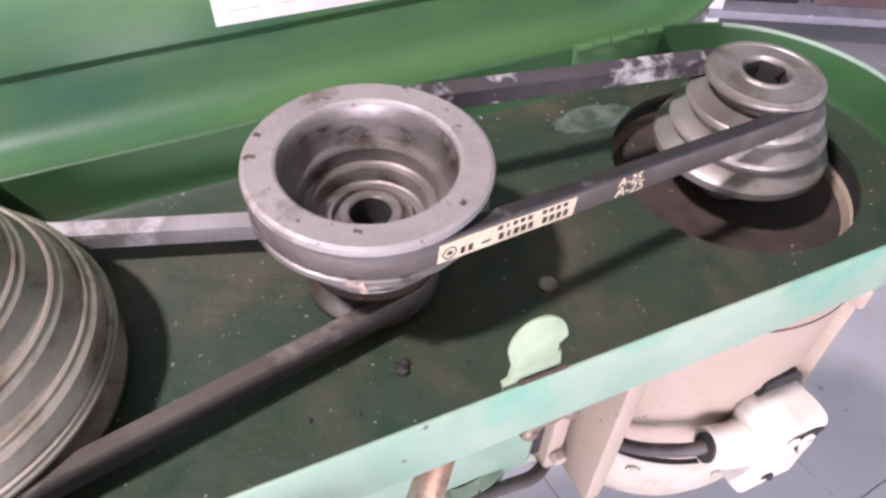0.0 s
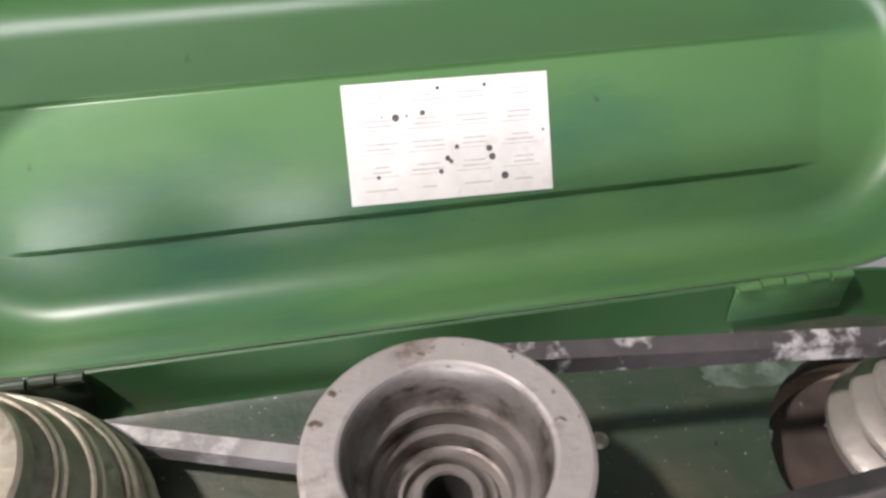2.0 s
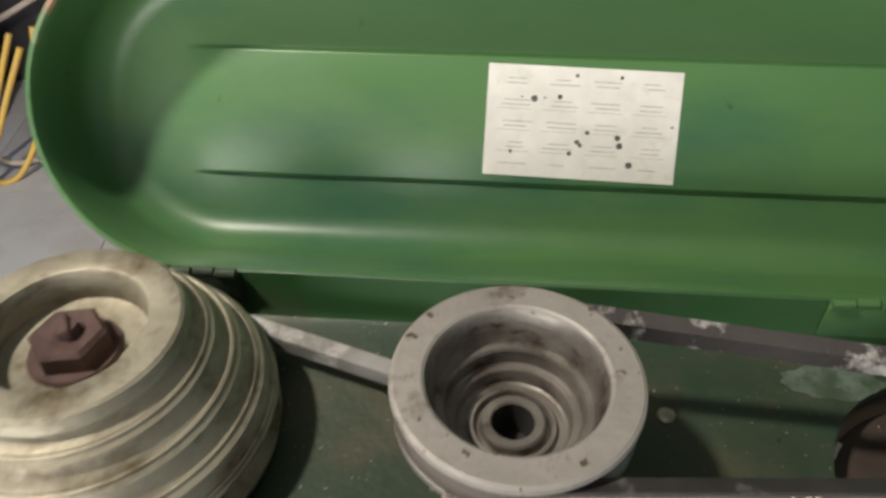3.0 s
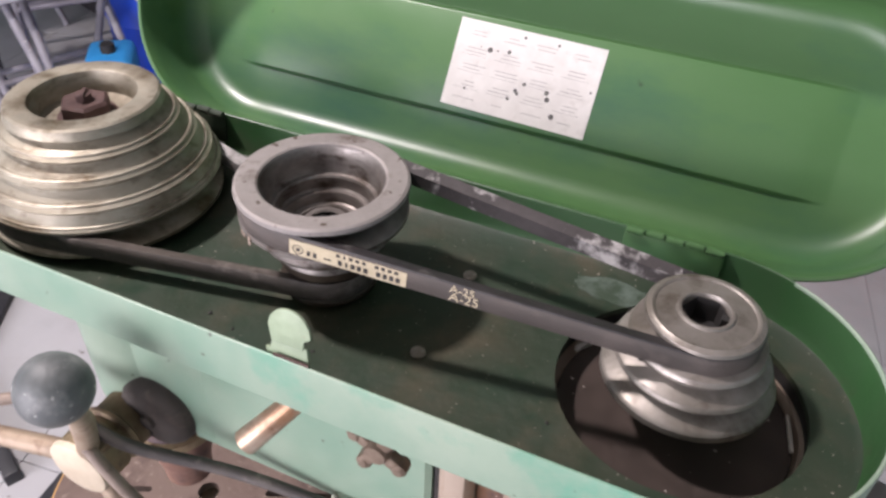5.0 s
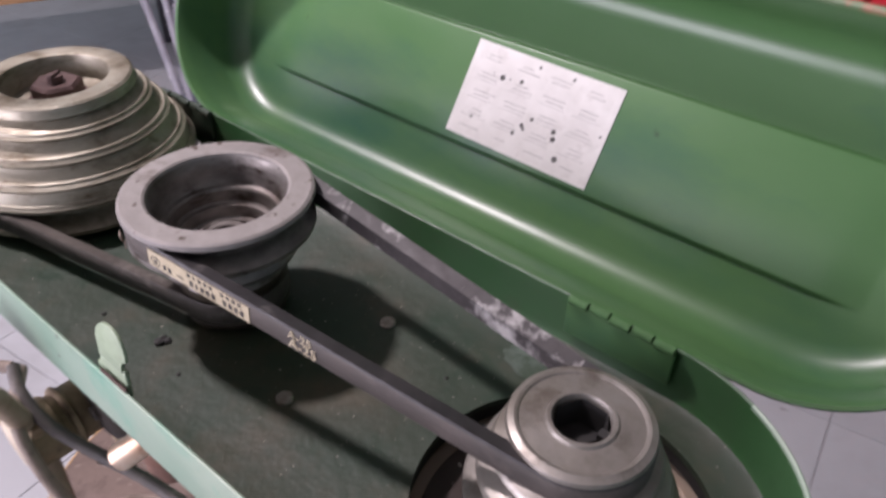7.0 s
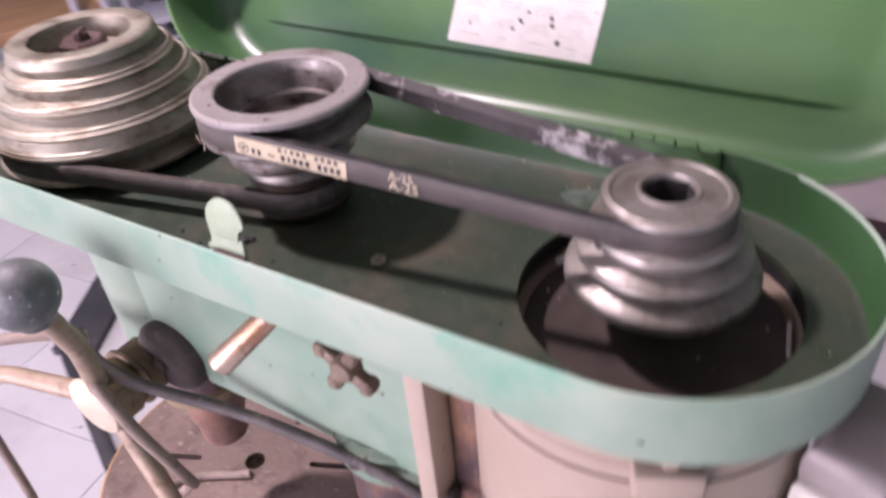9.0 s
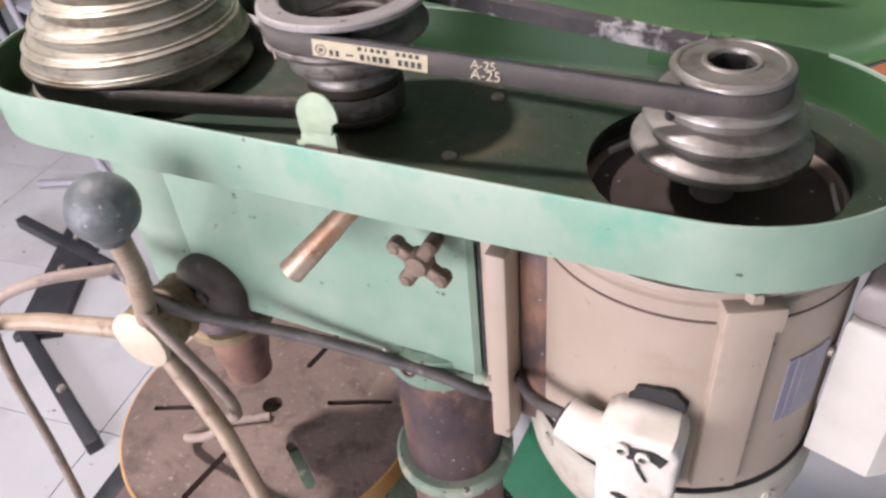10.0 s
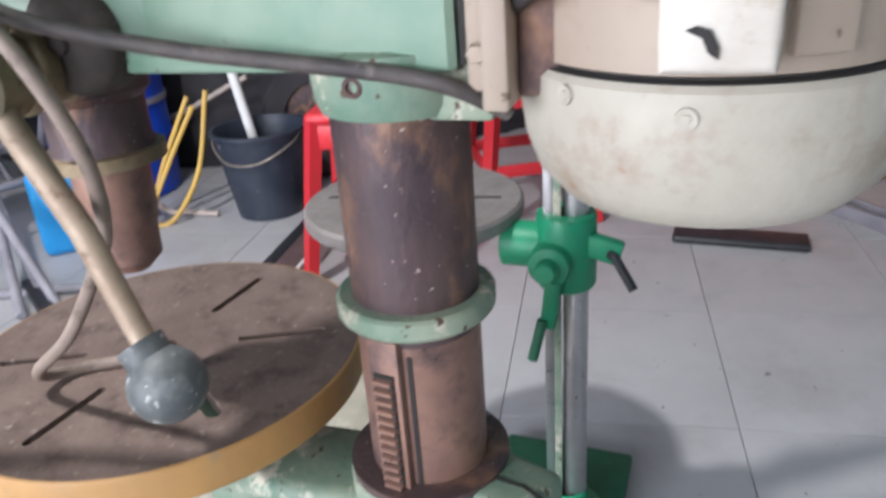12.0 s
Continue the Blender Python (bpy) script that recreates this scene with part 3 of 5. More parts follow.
bore = [(0.0362, 0.0775), (0.0352, 0.0755), (0.034, 0.0705), (0.0332, 0.063), (0.0322, 0.0615), (0.0295, 0.0612), (0.0287, 0.06), (0.0282, 0.0532), (0.0272, 0.0522), (0.0247, 0.052), (0.024, 0.0505), (0.0235, 0.0455), (0.0225, 0.0448),
        (0.0195, 0.0446), (0.0188, 0.046), (0.0182, 0.0472), (0.0168, 0.0474), (0.0162, 0.0462), (0.0158, 0.0445), (0.0142, 0.0443), (0.0137, 0.0485), (0.0128, 0.0495), (0.0098, 0.0495), (0.009, 0.0485)]
part("stepped_bore", lathe(bore, 80), BOREMETAL, idler_pulley, "darker stepped bore of the pulley", angle=28)
part("shaft_hole", lathe([(0.009, 0.0485), (0.0088, 0.03), (0, 0.03)], 32), DARK, idler_pulley, "dark shaft hole")
part("torn_sticker", join(box(0.005, 0.0006, 0.003, 0.0002, at=pose(0, 0, 0, 12, 18, 0)), box(0.003, 0.0006, 0.005, 0.0002, at=pose(0.005, 0.0006, -0.004, -10, -25, 0))), CABLE, idler_pulley, "torn scrap of pale sticker", pose(-0.0245, -0.0452, 0.0605, 0, 0, -28))


mot_prof = [(0.0118, 0.04), (0.0118, 0.0585), (0.0128, 0.0605), (0.0142, 0.0605), (0.0152, 0.0592), (0.0255, 0.0585), (0.0262, 0.0592), (0.0275, 0.0594), (0.0285, 0.0588), (0.0302, 0.0582), (0.0308, 0.0568)]
mot_prof += groove(0.0308, 0.056, 0.0225, 0.0492, 0.0355, 0.043) + groove(0.0362, 0.041, 0.031, 0.036, 0.041, 0.0305) + groove(0.0418, 0.0285, 0.0365, 0.0235, 0.046, 0.0175)
mot_prof += [(0.0468, 0.0165), (0.0468, 0.0125), (0.0455, 0.011), (0.02, 0.01), (0.012, 0.009), (0.012, -0.02)]
motor_pulley = part("motor_pulley", lathe(mot_prof, 80), MOTORMETAL, press, "small grey step pulley on the motor shaft", pose(MOX, MOY, 0), angle=28)
part("shaft_hole", join(lathe([(0.0118, 0.0584), (0.0112, 0.045), (0, 0.045)], 6), box(0.006, 0.004, 0.004, at=pose(0.011, 0, 0.0545))), DARK, motor_pulley, "dark keyed shaft hole")
part("set_screw", moved(lathe([(0, 0.0015), (0.0025, 0.0015), (0.003, 0.0005), (0.003, -0.006)], 12), pose(-0.0245, -0.021, 0.036, 90, 0, -50)), DARK, motor_pulley, "dark set screw")


# belts
def belt_run(c1, r1, z1, c2, r2, z2):
    d = Vector((c2[0] - c1[0], c2[1] - c1[1]))
    ln, base = d.length, math.atan2(d.y, d.x)
    off = math.acos((r1 - r2) / ln)
    return base, off, ln


def belt_mesh(c1, r1, z1, c2, r2, z2, h=0.0132, t=0.0082, arc=40, run=24):
    base, off, ln = belt_run(c1, r1, z1, c2, r2, z2)
    path = []
    for i in range(arc + 1):
        a = base + off + (2 * math.pi - 2 * off) * i / arc
        path.append((c1[0], c1[1], r1, a, z1, 0))
    for i in range(arc + 1):
        a = base - off + 2 * off * i / arc
        path.append((c2[0], c2[1], r2, a, z2, 1))
    bm = bmesh.new()
    rings = []
    sec = [(0, h / 2 - 0.0008), (-0.0008, h / 2), (-t, h / 2 - 0.0022), (-t, -h / 2 + 0.0022), (-0.0008, -h / 2), (0, -h / 2 + 0.0008)]
    full = []
    for k in range(len(path)):
        p, q = path[k], path[(k + 1) % len(path)]
        full.append((p[0], p[1], p[2], p[3], p[4], False))
        if p[5] != q[5]:
            for i in range(1, run):
                u = i / run
                x = p[0] + p[2] * math.cos(p[3]) + u * (q[0] + q[2] * math.cos(q[3]) - p[0] - p[2] * math.cos(p[3]))
                y = p[1] + p[2] * math.sin(p[3]) + u * (q[1] + q[2] * math.sin(q[3]) - p[1] - p[2] * math.sin(p[3]))
                full.append((x, y, 0, p[3], p[4] + u * (q[4] - p[4]), True))
    for x, y, r, a, z, _ in full:
        rings.append([bm.verts.new((x + (r + o) * math.cos(a), y + (r + o) * math.sin(a), z + dz)) for o, dz in sec])
    n = len(rings)
    for i in range(n):
        a, b = rings[i], rings[(i + 1) % n]
        for k in range(6):
            bm.faces.new((a[k], a[(k + 1) % 6], b[(k + 1) % 6], b[k]))
    return bm


B2 = ((IDX, IDY), 0.0496, 0.0688, (MOX, MOY), 0.0312, 0.0495)
B1 = ((SPX, SPY), 0.0775, 0.0172, (IDX, IDY), 0.0305, 0.0172)
drive_belt = part("drive_belt", belt_mesh(*B2), RUBBER, press, "dusty black rubber V-belt with a printed band", angle=50)
drive_belt.data.materials.append(BELTWEAR)
drive_belt.data.materials.append(BELTTOP)
for p in drive_belt.data.polygons:
    if p.center.y > 0.02 and 0.01 < p.center.x < 0.2:
        p.material_index = 1
    elif p.normal.z > 0.5:
        p.material_index = 2
spindle_belt = part("spindle_belt", belt_mesh(*B1), GREYBELT, press, "worn dark V-belt round the large pulley", angle=50)
spindle_belt.data.materials.append(PALEBELT)
# the far run is set paler than the rest of the belt
for p in spindle_belt.data.polygons:
    if p.center.y > 0.02 and -0.16 < p.center.x < -0.02:
        p.material_index = 1


def on_run(u, dz=0.0, out=0.0006):
    """Pose on the outer face of the drive belt's near run, u metres along it."""
    (c1, r1, z1, c2, r2, z2) = B2
    base, off, ln = belt_run(*B2)
    a = base - off
    p = Vector((c1[0] + r1 * math.cos(a), c1[1] + r1 * math.sin(a), z1))
    q = Vector((c2[0] + r2 * math.cos(a), c2[1] + r2 * math.sin(a), z2))
    d = (q - p).normalized()
    nrm = Vector((math.cos(a), math.sin(a), 0))
    up = nrm.cross(d)
    m = Matrix((d, up, nrm)).transposed().to_4x4()
    m.translation = p + d * u + up * dz + nrm * out
    return m


band = part("print_band", box(0.066, 0.0098, 0.0003), PRINTCREAM, drive_belt, "cream printed band on the belt", on_run(0.0355, -0.0006, 0.0002))
bars = join(lathe([(0.0026, 0.0004), (0.0032, 0.0004), (0.0032, 0.0003), (0.0026, 0.0003)], 20, True), box(0.0024, 0.0022, 0.0001, at=pose(0, 0, 0.0003)))
bars.transform(pose(-0.028, -0.0008, 0))
for k, w in enumerate((0.0026, 0.0026, 0, 0.0055, 0, 0.003, 0.0016, 0.003, 0.003, 0.003, 0, 0.003, 0.003, 0.003, 0.003)):
    if w:
        bars = join(bars, box(w * 0.8, 0.0011 if k == 3 else 0.0034, 0.0001, at=pose(-0.022 + 0.0036 * k, -0.0016, 0.0003)))
        if k > 4:
            bars = join(bars, box(w * 0.75, 0.0022, 0.0001, at=pose(-0.0232 + 0.0036 * k, 0.0031, 0.0003)))
tagged(part("dark_print", bars, BELTTOP, band, "dark illegible lettering"), kind="stuff")
lettering("size_print", "A-25", 0.0082, PRINTCREAM, drive_belt, on_run(0.1, -0.0022, 0.0004), "cream printed size A-25")
lettering("size_print", "A-25", 0.0068, PRINTCREAM, drive_belt, on_run(0.0985, 0.0032, 0.0004), "second cream print of the size A-25")

# motor
MTX, MTY, MR = 0.2135, 0.004, 0.091
motor = part("motor_body", lathe([(0.0, -0.024), (0.0735, -0.024), (0.0745, -0.015), (0.0895, -0.0165), (0.0905, -0.019), (0.0905, -0.021), (0.0895, -0.0225), (0.0895, -0.024), (MR, -0.0255), (MR, -0.1735), (0.088, -0.1748), (0.0, -0.1748)], 96), CREAM, press, "beige enamelled electric motor hung upright", pose(MTX, MTY, 0))
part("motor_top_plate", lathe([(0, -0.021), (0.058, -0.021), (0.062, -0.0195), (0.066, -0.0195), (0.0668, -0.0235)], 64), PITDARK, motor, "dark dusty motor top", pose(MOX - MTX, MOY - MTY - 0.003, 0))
# black ring puts the shade of the gap between tray and motor in colour
part("opening_edge", lathe([(0.0694, -0.0042), (0.072, -0.0042), (0.073, -0.0138), (0.0705, -0.0138)], 64, True), DARK, tray, "black ring for the shaded gap under the tray opening", pose(MOX, MOY - 0.003, 0))
# pale strips paint in the light that comes through the opening gap
part("light_gap_strip", box(0.02, 0.0025, 0.004, 0.0004), PAPER, motor, "pale strip for light showing through the opening gap", pose(MOX - MTX - 0.058, MOY - MTY + 0.028, -0.019, 0, 0, 55))
part("light_gap_strip", box(0.026, 0.002, 0.003, 0.0004), CAPWHITE, motor, "pale strip for light showing through the opening gap", pose(MOX - MTX + 0.063, MOY - MTY + 0.01, -0.019, 0, 0, 100))
part("end_bell", lathe([(0.086, -0.1755), (0.0935, -0.177), (0.096, -0.18), (0.097, -0.2), (0.0945, -0.216), (0.088, -0.234), (0.076, -0.247), (0.058, -0.2545), (0.03, -0.257), (0, -0.257)], 96), BELL, motor, "scuffed cream rounded motor end bell")
# solid dark ring, painting the vent gap's shade over the bell ledge
part("vent_slot", lathe([(0.086, -0.1745), (0.0885, -0.1748), (0.0888, -0.1755), (0.093, -0.1764), (0.093, -0.178), (0.086, -0.178)], 96), DARK, motor, "dark ring for the shaded vent gap above the end bell")

part("seam", lathe([(MR - 0.001, -0.0345), (MR + 0.0004, -0.0345), (MR + 0.0004, -0.036), (MR - 0.001, -0.036)], 96, True), RUSTNUT, motor, "dark seam round the motor top")


def polar(deg, r, z):
    a = radians(deg)
    return pose(r * math.cos(a), r * math.sin(a), z, 0, 0, deg + 90)


pad = part("bolt_rib", join(box(0.026, 0.012, 0.138, 0.0015, at=pose(0, 0, -0.166)), box(0.03, 0.016, 0.016, 0.002, at=pose(0, -0.001, -0.036))), CREAM, motor, "raised rib with a bolt lug", polar(-64, 0.0905, 0))
part("lug_bolt", lathe([(0, 0.004), (0.004, 0.004), (0.005, 0.002), (0.005, -0.002)], 6), CREAM, pad, "", pose(0.001, 0, -0.019))
part("bolt_rib", box(0.005, 0.006, 0.138, 0.001, at=pose(0, 0, -0.166)), CREAM, motor, "", polar(-148, 0.091, 0))
part("nameplate", join(*[box(0.006, 0.0012, 0.05, at=pose(-0.012 + 0.006 * k, 0.00033 * (k - 2) ** 2 * 0.8, -0.12)) for k in range(5)]), PLATEBLUE, motor, "blue-grey metal nameplate", polar(-36, 0.0915, 0))
part("plate_screw", lathe([(0, 0.003), (0.0035, 0.002), (0.004, 0)], 14), STEEL, motor, "", polar(-22, 0.0915, -0.085) @ pose(0, 0, 0, 90, 0, 0))
for bx, bz in ((-130, -0.185), (-40, -0.19), (-95, -0.19)):
    part("bell_screw", lathe([(0, 0.0015), (0.002, 0.0015), (0.0022, 0.0008), (0.0048, 0.0012), (0.0052, -0.002)], 18), BELL, motor, "", polar(bx, 0.0968, bz) @ pose(0, 0, 0, 90, 0, 0))

# terminal box, broken open
tb = [(-0.0215, 0), (0.021, 0), (0.022, 0.06), (0.017, 0.068), (-0.004, 0.0695), (-0.016, 0.067), (-0.0225, 0.06)]
tbm = prism(tb, 0, 0.033, 0.004, 3)
bmesh.ops.triangulate(tbm, faces=[f for f in tbm.faces if len(f.verts) > 4])
bmesh.ops.subdivide_edges(tbm, edges=[e for e in tbm.edges if e.calc_length() > 0.012], cuts=4, use_grid_fill=True)
for v in tbm.verts:
    v.co += Vector((1, 0.7, 0.8)) * 0.0014 * noise.noise(v.co * 70)
termbox = part("terminal_box", moved(tbm, pose(0, 0, 0, 90, 0, 0)), BOXWHITE, motor, "cracked off-white plastic terminal box", pose(0.0015, -0.088, -0.167, 0, 0, 0))
part("broken_hole", moved(prism([(-0.011, 0.003), (-0.006, -0.003), (0.0, -0.001), (0.005, 0.001), (0.011, -0.003), (0.014, 0.004), (0.006, 0.0075), (-0.004, 0.006)], 0, 0.0012), pose(0, 0, 0, 90, 0, 0)), DARK, termbox, "jagged dark break in the cover", pose(0.002, -0.0336, 0.056))
part("broken_hole", moved(prism([(-0.006, 0.004), (0.0, 0.001), (0.002, -0.004), (0.006, -0.007), (0.006, -0.002), (0.003, 0.004), (-0.002, 0.0055)], 0, 0.0012), pose(0, 0, 0, 90, 0, 0)), DARK, termbox, "jagged dark break in the cover", pose(-0.006, -0.0336, 0.013))
part("crack", moved(prism([(-0.001, 0.0), (0.001, 0.0), (0.0035, -0.008), (0.008, -0.017), (0.0065, -0.0165), (0.002, -0.009)], 0, 0.001), pose(0, 0, 0, 90, 0, 0)), DARK, termbox, "", pose(-0.001, -0.0336, 0.054))
for k, kz in ((-0.008, 0.0605), (0.0035, 0.058)):
    part("screw_eye", moved(lathe([(0.0024, 0), (0.0042, 0.001), (0.0042, 0.0025), (0.0024, 0.003)], 20, True), pose(0, 0, 0, 90, 0, 0)), BOXWHITE, termbox, "", pose(k, -0.034, kz))
gland = part("cable_gland", tube([(0, 0, 0), (-0.012, 0.001, 0.001), (-0.026, 0.004, 0.004)], 0.0145, 20, 0.0125), BOXWHITE, termbox, "off-white cable gland", pose(-0.02, -0.016, 0.04))
part("gland_mouth", tube([(-0.0262, 0.004, 0.004), (-0.028, 0.0045, 0.0045)], 0.009, 16), DARK, gland, "dark gland mouth")
torn = []
for i in range(26):
    a = 2 * math.pi * i / 26
    k = 1 + 0.4 * noise.noise(Vector((2.6 * math.cos(a), 2.6 * math.sin(a), 4.2)))
    torn.append((0.0145 * k * math.cos(a), 0.0115 * k * math.sin(a)))
part("box_gasket", moved(prism(torn, 0, 0.005, 0.001), pose(0, 0, 0, 90, 0, 0)), DARK, motor, "torn black gasket behind the terminal box", pose(0.006, -0.0885, -0.0975))
part("motor_lead", tube([(-0.045, -0.1, -0.1225), (-0.058, -0.094, -0.127), (-0.074, -0.08, -0.137), (-0.086, -0.062, -0.145), (-0.092, -0.045, -0.15)], 0.0042, 12, smooth_steps=6), CABLEDARK, motor, "dark motor lead")

# capacitor cover
capo = [(-0.022, -0.03), (0.014, -0.032), (0.024, -0.022), (0.026, 0.024), (0.016, 0.034), (-0.022, 0.034)]
capm = prism(capo, -0.17, -0.06, 0.004, 3)
cap = part("capacitor_cover", capm, CAPWHITE, motor, "off-white plastic capacitor cover", pose(0.1165, -0.012, 0, 0, 0, -14))
part("capacitor_top", prism([(x * 0.97, y * 0.97) for x, y in capo], -0.061, -0.033, 0.009, 3), DISCIRON, cap, "dark grey top of the capacitor cover")

# motor mount
mount = part("motor_mount", box(0.013, 0.04, 0.16, 0.002, at=pose(0.119, -0.054, -0.193)), CREAM, press, "beige motor hinge plate")
part("hinge_leaf", box(0.012, 0.05, 0.15, 0.002, at=pose(0.1035, -0.02, -0.19)), CREAM, mount)
part("hinge_leaf", box(0.022, 0.02, 0.15, 0.002, at=pose(0.137, -0.044, -0.19)), RUST, mount, "rust-stained hinge leaf")
for mz in (-0.048, -0.062, -0.15, -0.17):
    part("mount_bolt", moved(lathe([(0, 0.006), (0.0045, 0.006), (0.0055, 0.004), (0.0055, 0)], 6), pose(0, 0, 0, 90, 0, 0)), CREAM, mount, "", pose(0.132 if mz != -0.17 else 0.104, -0.046, mz))
# black block fills in the shade over the hinge plate
part("mount_shadow_gap", box(0.02, 0.05, 0.03, 0.002), DARK, mount, "black block for the shade above the hinge plate", pose(0.124, -0.022, -0.036))

# head casting
HY, HB = 0.0405, -0.181
ho = [(-0.118, -HY + 0.004), (-0.112, -HY), (0.086, -HY), (0.09, -HY + 0.003), (0.09, HY - 0.003), (0.086, HY), (-0.112, HY), (-0.118, HY - 0.004)]
head = part("head_casting", join(prism(ho, HB, -0.0045, 0.003, 3), moved(lathe([(0.0, -0.006), (0.05, -0.006), (0.05, -0.172), (0.046, -0.176), (0, -0.176)], 48), pose(SPX + 0.008, 0.002, 0)),
             box(0.11, 0.084, 0.168, 0.004, at=pose(-0.145, 0.001, -0.175))), PALEGREEN, press, "pale green painted head casting")
# black strip stands in for shade between the head and the motor mount
part("head_rear_edge", box(0.008, 0.074, 0.17, 0.001), DARK, press, "black strip for the shaded gap behind the head", pose(0.0955, 0.0, -0.178))
part("spring_housing", join(moved(lathe([(0, 0.03), (0.022, 0.029), (0.029, 0.026), (0.0325, 0.021), (0.034, 0)], 40), pose(0, 0, 0, 90, 0, 0)), moved(lathe([(0.0, 0.033), (0.006, 0.033), (0.007, 0.029)], 12), pose(0, 0, 0, 90, 0, 0))), GRIME, press, "dark dusty return-spring housing", pose(-0.143, -0.026, -0.16))
colboss = part("column_boss", lathe([(0.043, -0.17), (0.05, -0.172), (0.0505, -0.178), (0.049, -0.2), (0.046, -0.207), (0.043, -0.207)], 64), CASTGREEN, press, "chipped green collar under the head", pose(0.0407, 0.001, 0))
part("grub_screw", moved(lathe([(0.0, 0.0005), (0.003, 0.0005), (0.0035, 0.002), (0.0058, 0.0015), (0.0065, -0.001)], 20), pose(0, 0, 0, 90, 0, 0)), RUSTNUT, colboss, "rusty grub screw", pose(-0.006, -0.0488, -0.187))
part("boss_web", join(box(0.05, 0.066, 0.04, 0.004)), CASTGREEN, press, "green web behind the collar", pose(0.082, 0.003, -0.21))

# quill, chuck
quill = part("quill_sleeve", lathe([(0.038, -0.17), (0.04, -0.178), (0.04, -0.2), (0.037, -0.204), (0.0345, -0.206), (0.034, -0.235), (0.036, -0.238), (0.036, -0.246), (0.026, -0.249), (0, -0.249)], 48), RUST, press, "rusty quill sleeve", pose(SPX + 0.002, SPY - 0.004, 0))
part("chuck", lathe([(0, -0.2495), (0.0262, -0.2495), (0.0272, -0.253), (0.0268, -0.289), (0.0258, -0.291), (0.0258, -0.295), (0.0235, -0.3), (0.022, -0.325), (0.012, -0.335), (0.0, -0.335)], 48), RUSTLIGHT, quill, "pinkish bare steel chuck")
part("depth_ring", lathe([(0.036, -0.24), (0.0415, -0.241), (0.0415, -0.25), (0.036, -0.251)], 40), HUBMETAL, quill, "pale clamp ring")

# feed hub with three arms
HUB = Vector((-0.1695, -0.1053, -0.173))
hub = part("feed_hub", join(moved(lathe([(0.0, 0.0), (0.021, 0.0), (0.0248, -0.003), (0.0255, -0.026), (0.0225, -0.029), (0.0222, -0.032), (0.0262, -0.034), (0.0268, -0.037), (0.0235, -0.04), (0.0235, -0.064), (0.026, -0.066), (0.026, -0.09)], 32), pose(0, 0, 0, 90, 0, 0)),
     moved(box(0.018, 0.018, 0.02, 0.003), pose(0.01, 0.012, 0.016, 0, 25, 0))), HUBMETAL, press, "tarnished feed hub", pose(*HUB))
part("hub_face", moved(lathe([(0, 0.0035), (0.022, 0.003), (0.0255, 0.0012), (0.0262, -0.003), (0.02, -0.004)], 40), pose(0, 0, 0, 90, 0, 0)), HUBFACE, hub, "pale bare hub cap")
ARMS = [(Vector((-0.0852, -0.1458, 0.003)), 0.0205), (Vector((-0.0537, -0.1361, -0.328)), 0.0215), (Vector((-0.372, -0.135, -0.192)), 0.0205)]
for tip, br in ARMS:
    d = (tip - HUB)
    s = HUB + Vector((0, 0.012, 0)) + d * 0.06
    arm = part("feed_arm", tube([s - HUB, s - HUB + d * 0.45, tip - HUB], 0.0085, 20, 0.0068), HANDLEMETAL, hub, "tarnished steel feed arm")
    part("ball_knob", join(ball(br, 36), tube([(-d.normalized() * br * 1.25), (-d.normalized() * br * 0.6)], br * 0.62, 24)), BALLGREY, hub, "scuffed grey ball knob", Matrix.Translation(tip - HUB))

# small controls on the head
lever = part("lock_lever", tube([(0.0, 0, 0), (-0.008, -0.012, -0.012), (-0.024, -0.03, -0.03), (-0.045, -0.05, -0.053)], 0.0058, 20, 0.0088), COPPERLEVER, press, "coppery worn lock lever", pose(0.031, -0.04, -0.0165))
part("lever_socket", lathe([(0, 0.003), (0.006, 0.003), (0.0085, 0.001), (0.0085, -0.004)], 24), COPPERLEVER, lever, "", pose(0, 0, 0, 90, 0, 0))


def star_mesh():
    bm = lathe([(0, 0.012), (0.007, 0.011), (0.009, 0.007), (0.009, 0.0), (0.005, -0.001), (0.005, -0.022), (0, -0.022)], 24)
    for k in range(4):
        bm = join(bm, moved(box(0.012, 0.0095, 0.009, 0.0025, 3), pose(0, 0, 0.0, 0, 0, 90 * k) @ pose(0.0115, 0, 0)))
        bm = join(bm, moved(lathe([(0, 0.0105), (0.003, 0.0102), (0.0052, 0.008), (0.0054, 0.001), (0.004, -0.001), (0, -0.001)], 16), pose(0, 0, 0, 0, 0, 90 * k) @ pose(0.0172, 0, 0)))
    return bm


part("star_knob", star_mesh(), STAR, press, "brown four-lobed clamp knob", pose(0.067, -0.062, -0.057, 90, 32, 0))

# column, collar, rack
COLX, COLY = 0.0407, 0.0005
column = part("column", lathe([(0.0, -0.19), (0.042, -0.19), (0.042, -0.352)], 72), RUST, press, "dark rusty steel column", pose(COLX, COLY, 0))
part("column_lower", lathe([(0.0416, -0.352), (0.0416, -0.955), (0, -0.955)], 72), RUSTLIGHT, column, "pinkish bare lower column")
part("collar_ring", lathe([(0.042, -0.328), (0.05, -0.328), (0.0525, -0.33), (0.0525, -0.34), (0.05, -0.343), (0.0425, -0.343)], 72), CASTGREEN, column, "chipped green collar ring")
rackbm = box(0.022, 0.007, 0.155, 0.001, at=pose(0, 0, -0.155))
for k in range(16):
    rackbm = join(rackbm, box(0.0135, 0.007, 0.0036, 0.0008, at=pose(0.0, -0.005, -0.03 - 0.0075 * k, 12, 0, 0)))
# black backing plate paints shade between the rack teeth
part("rack_recess", box(0.0145, 0.002, 0.126, at=pose(0, -0.0041, -0.15)), DARK, column, "", polar(-101, 0.043, -0.346))
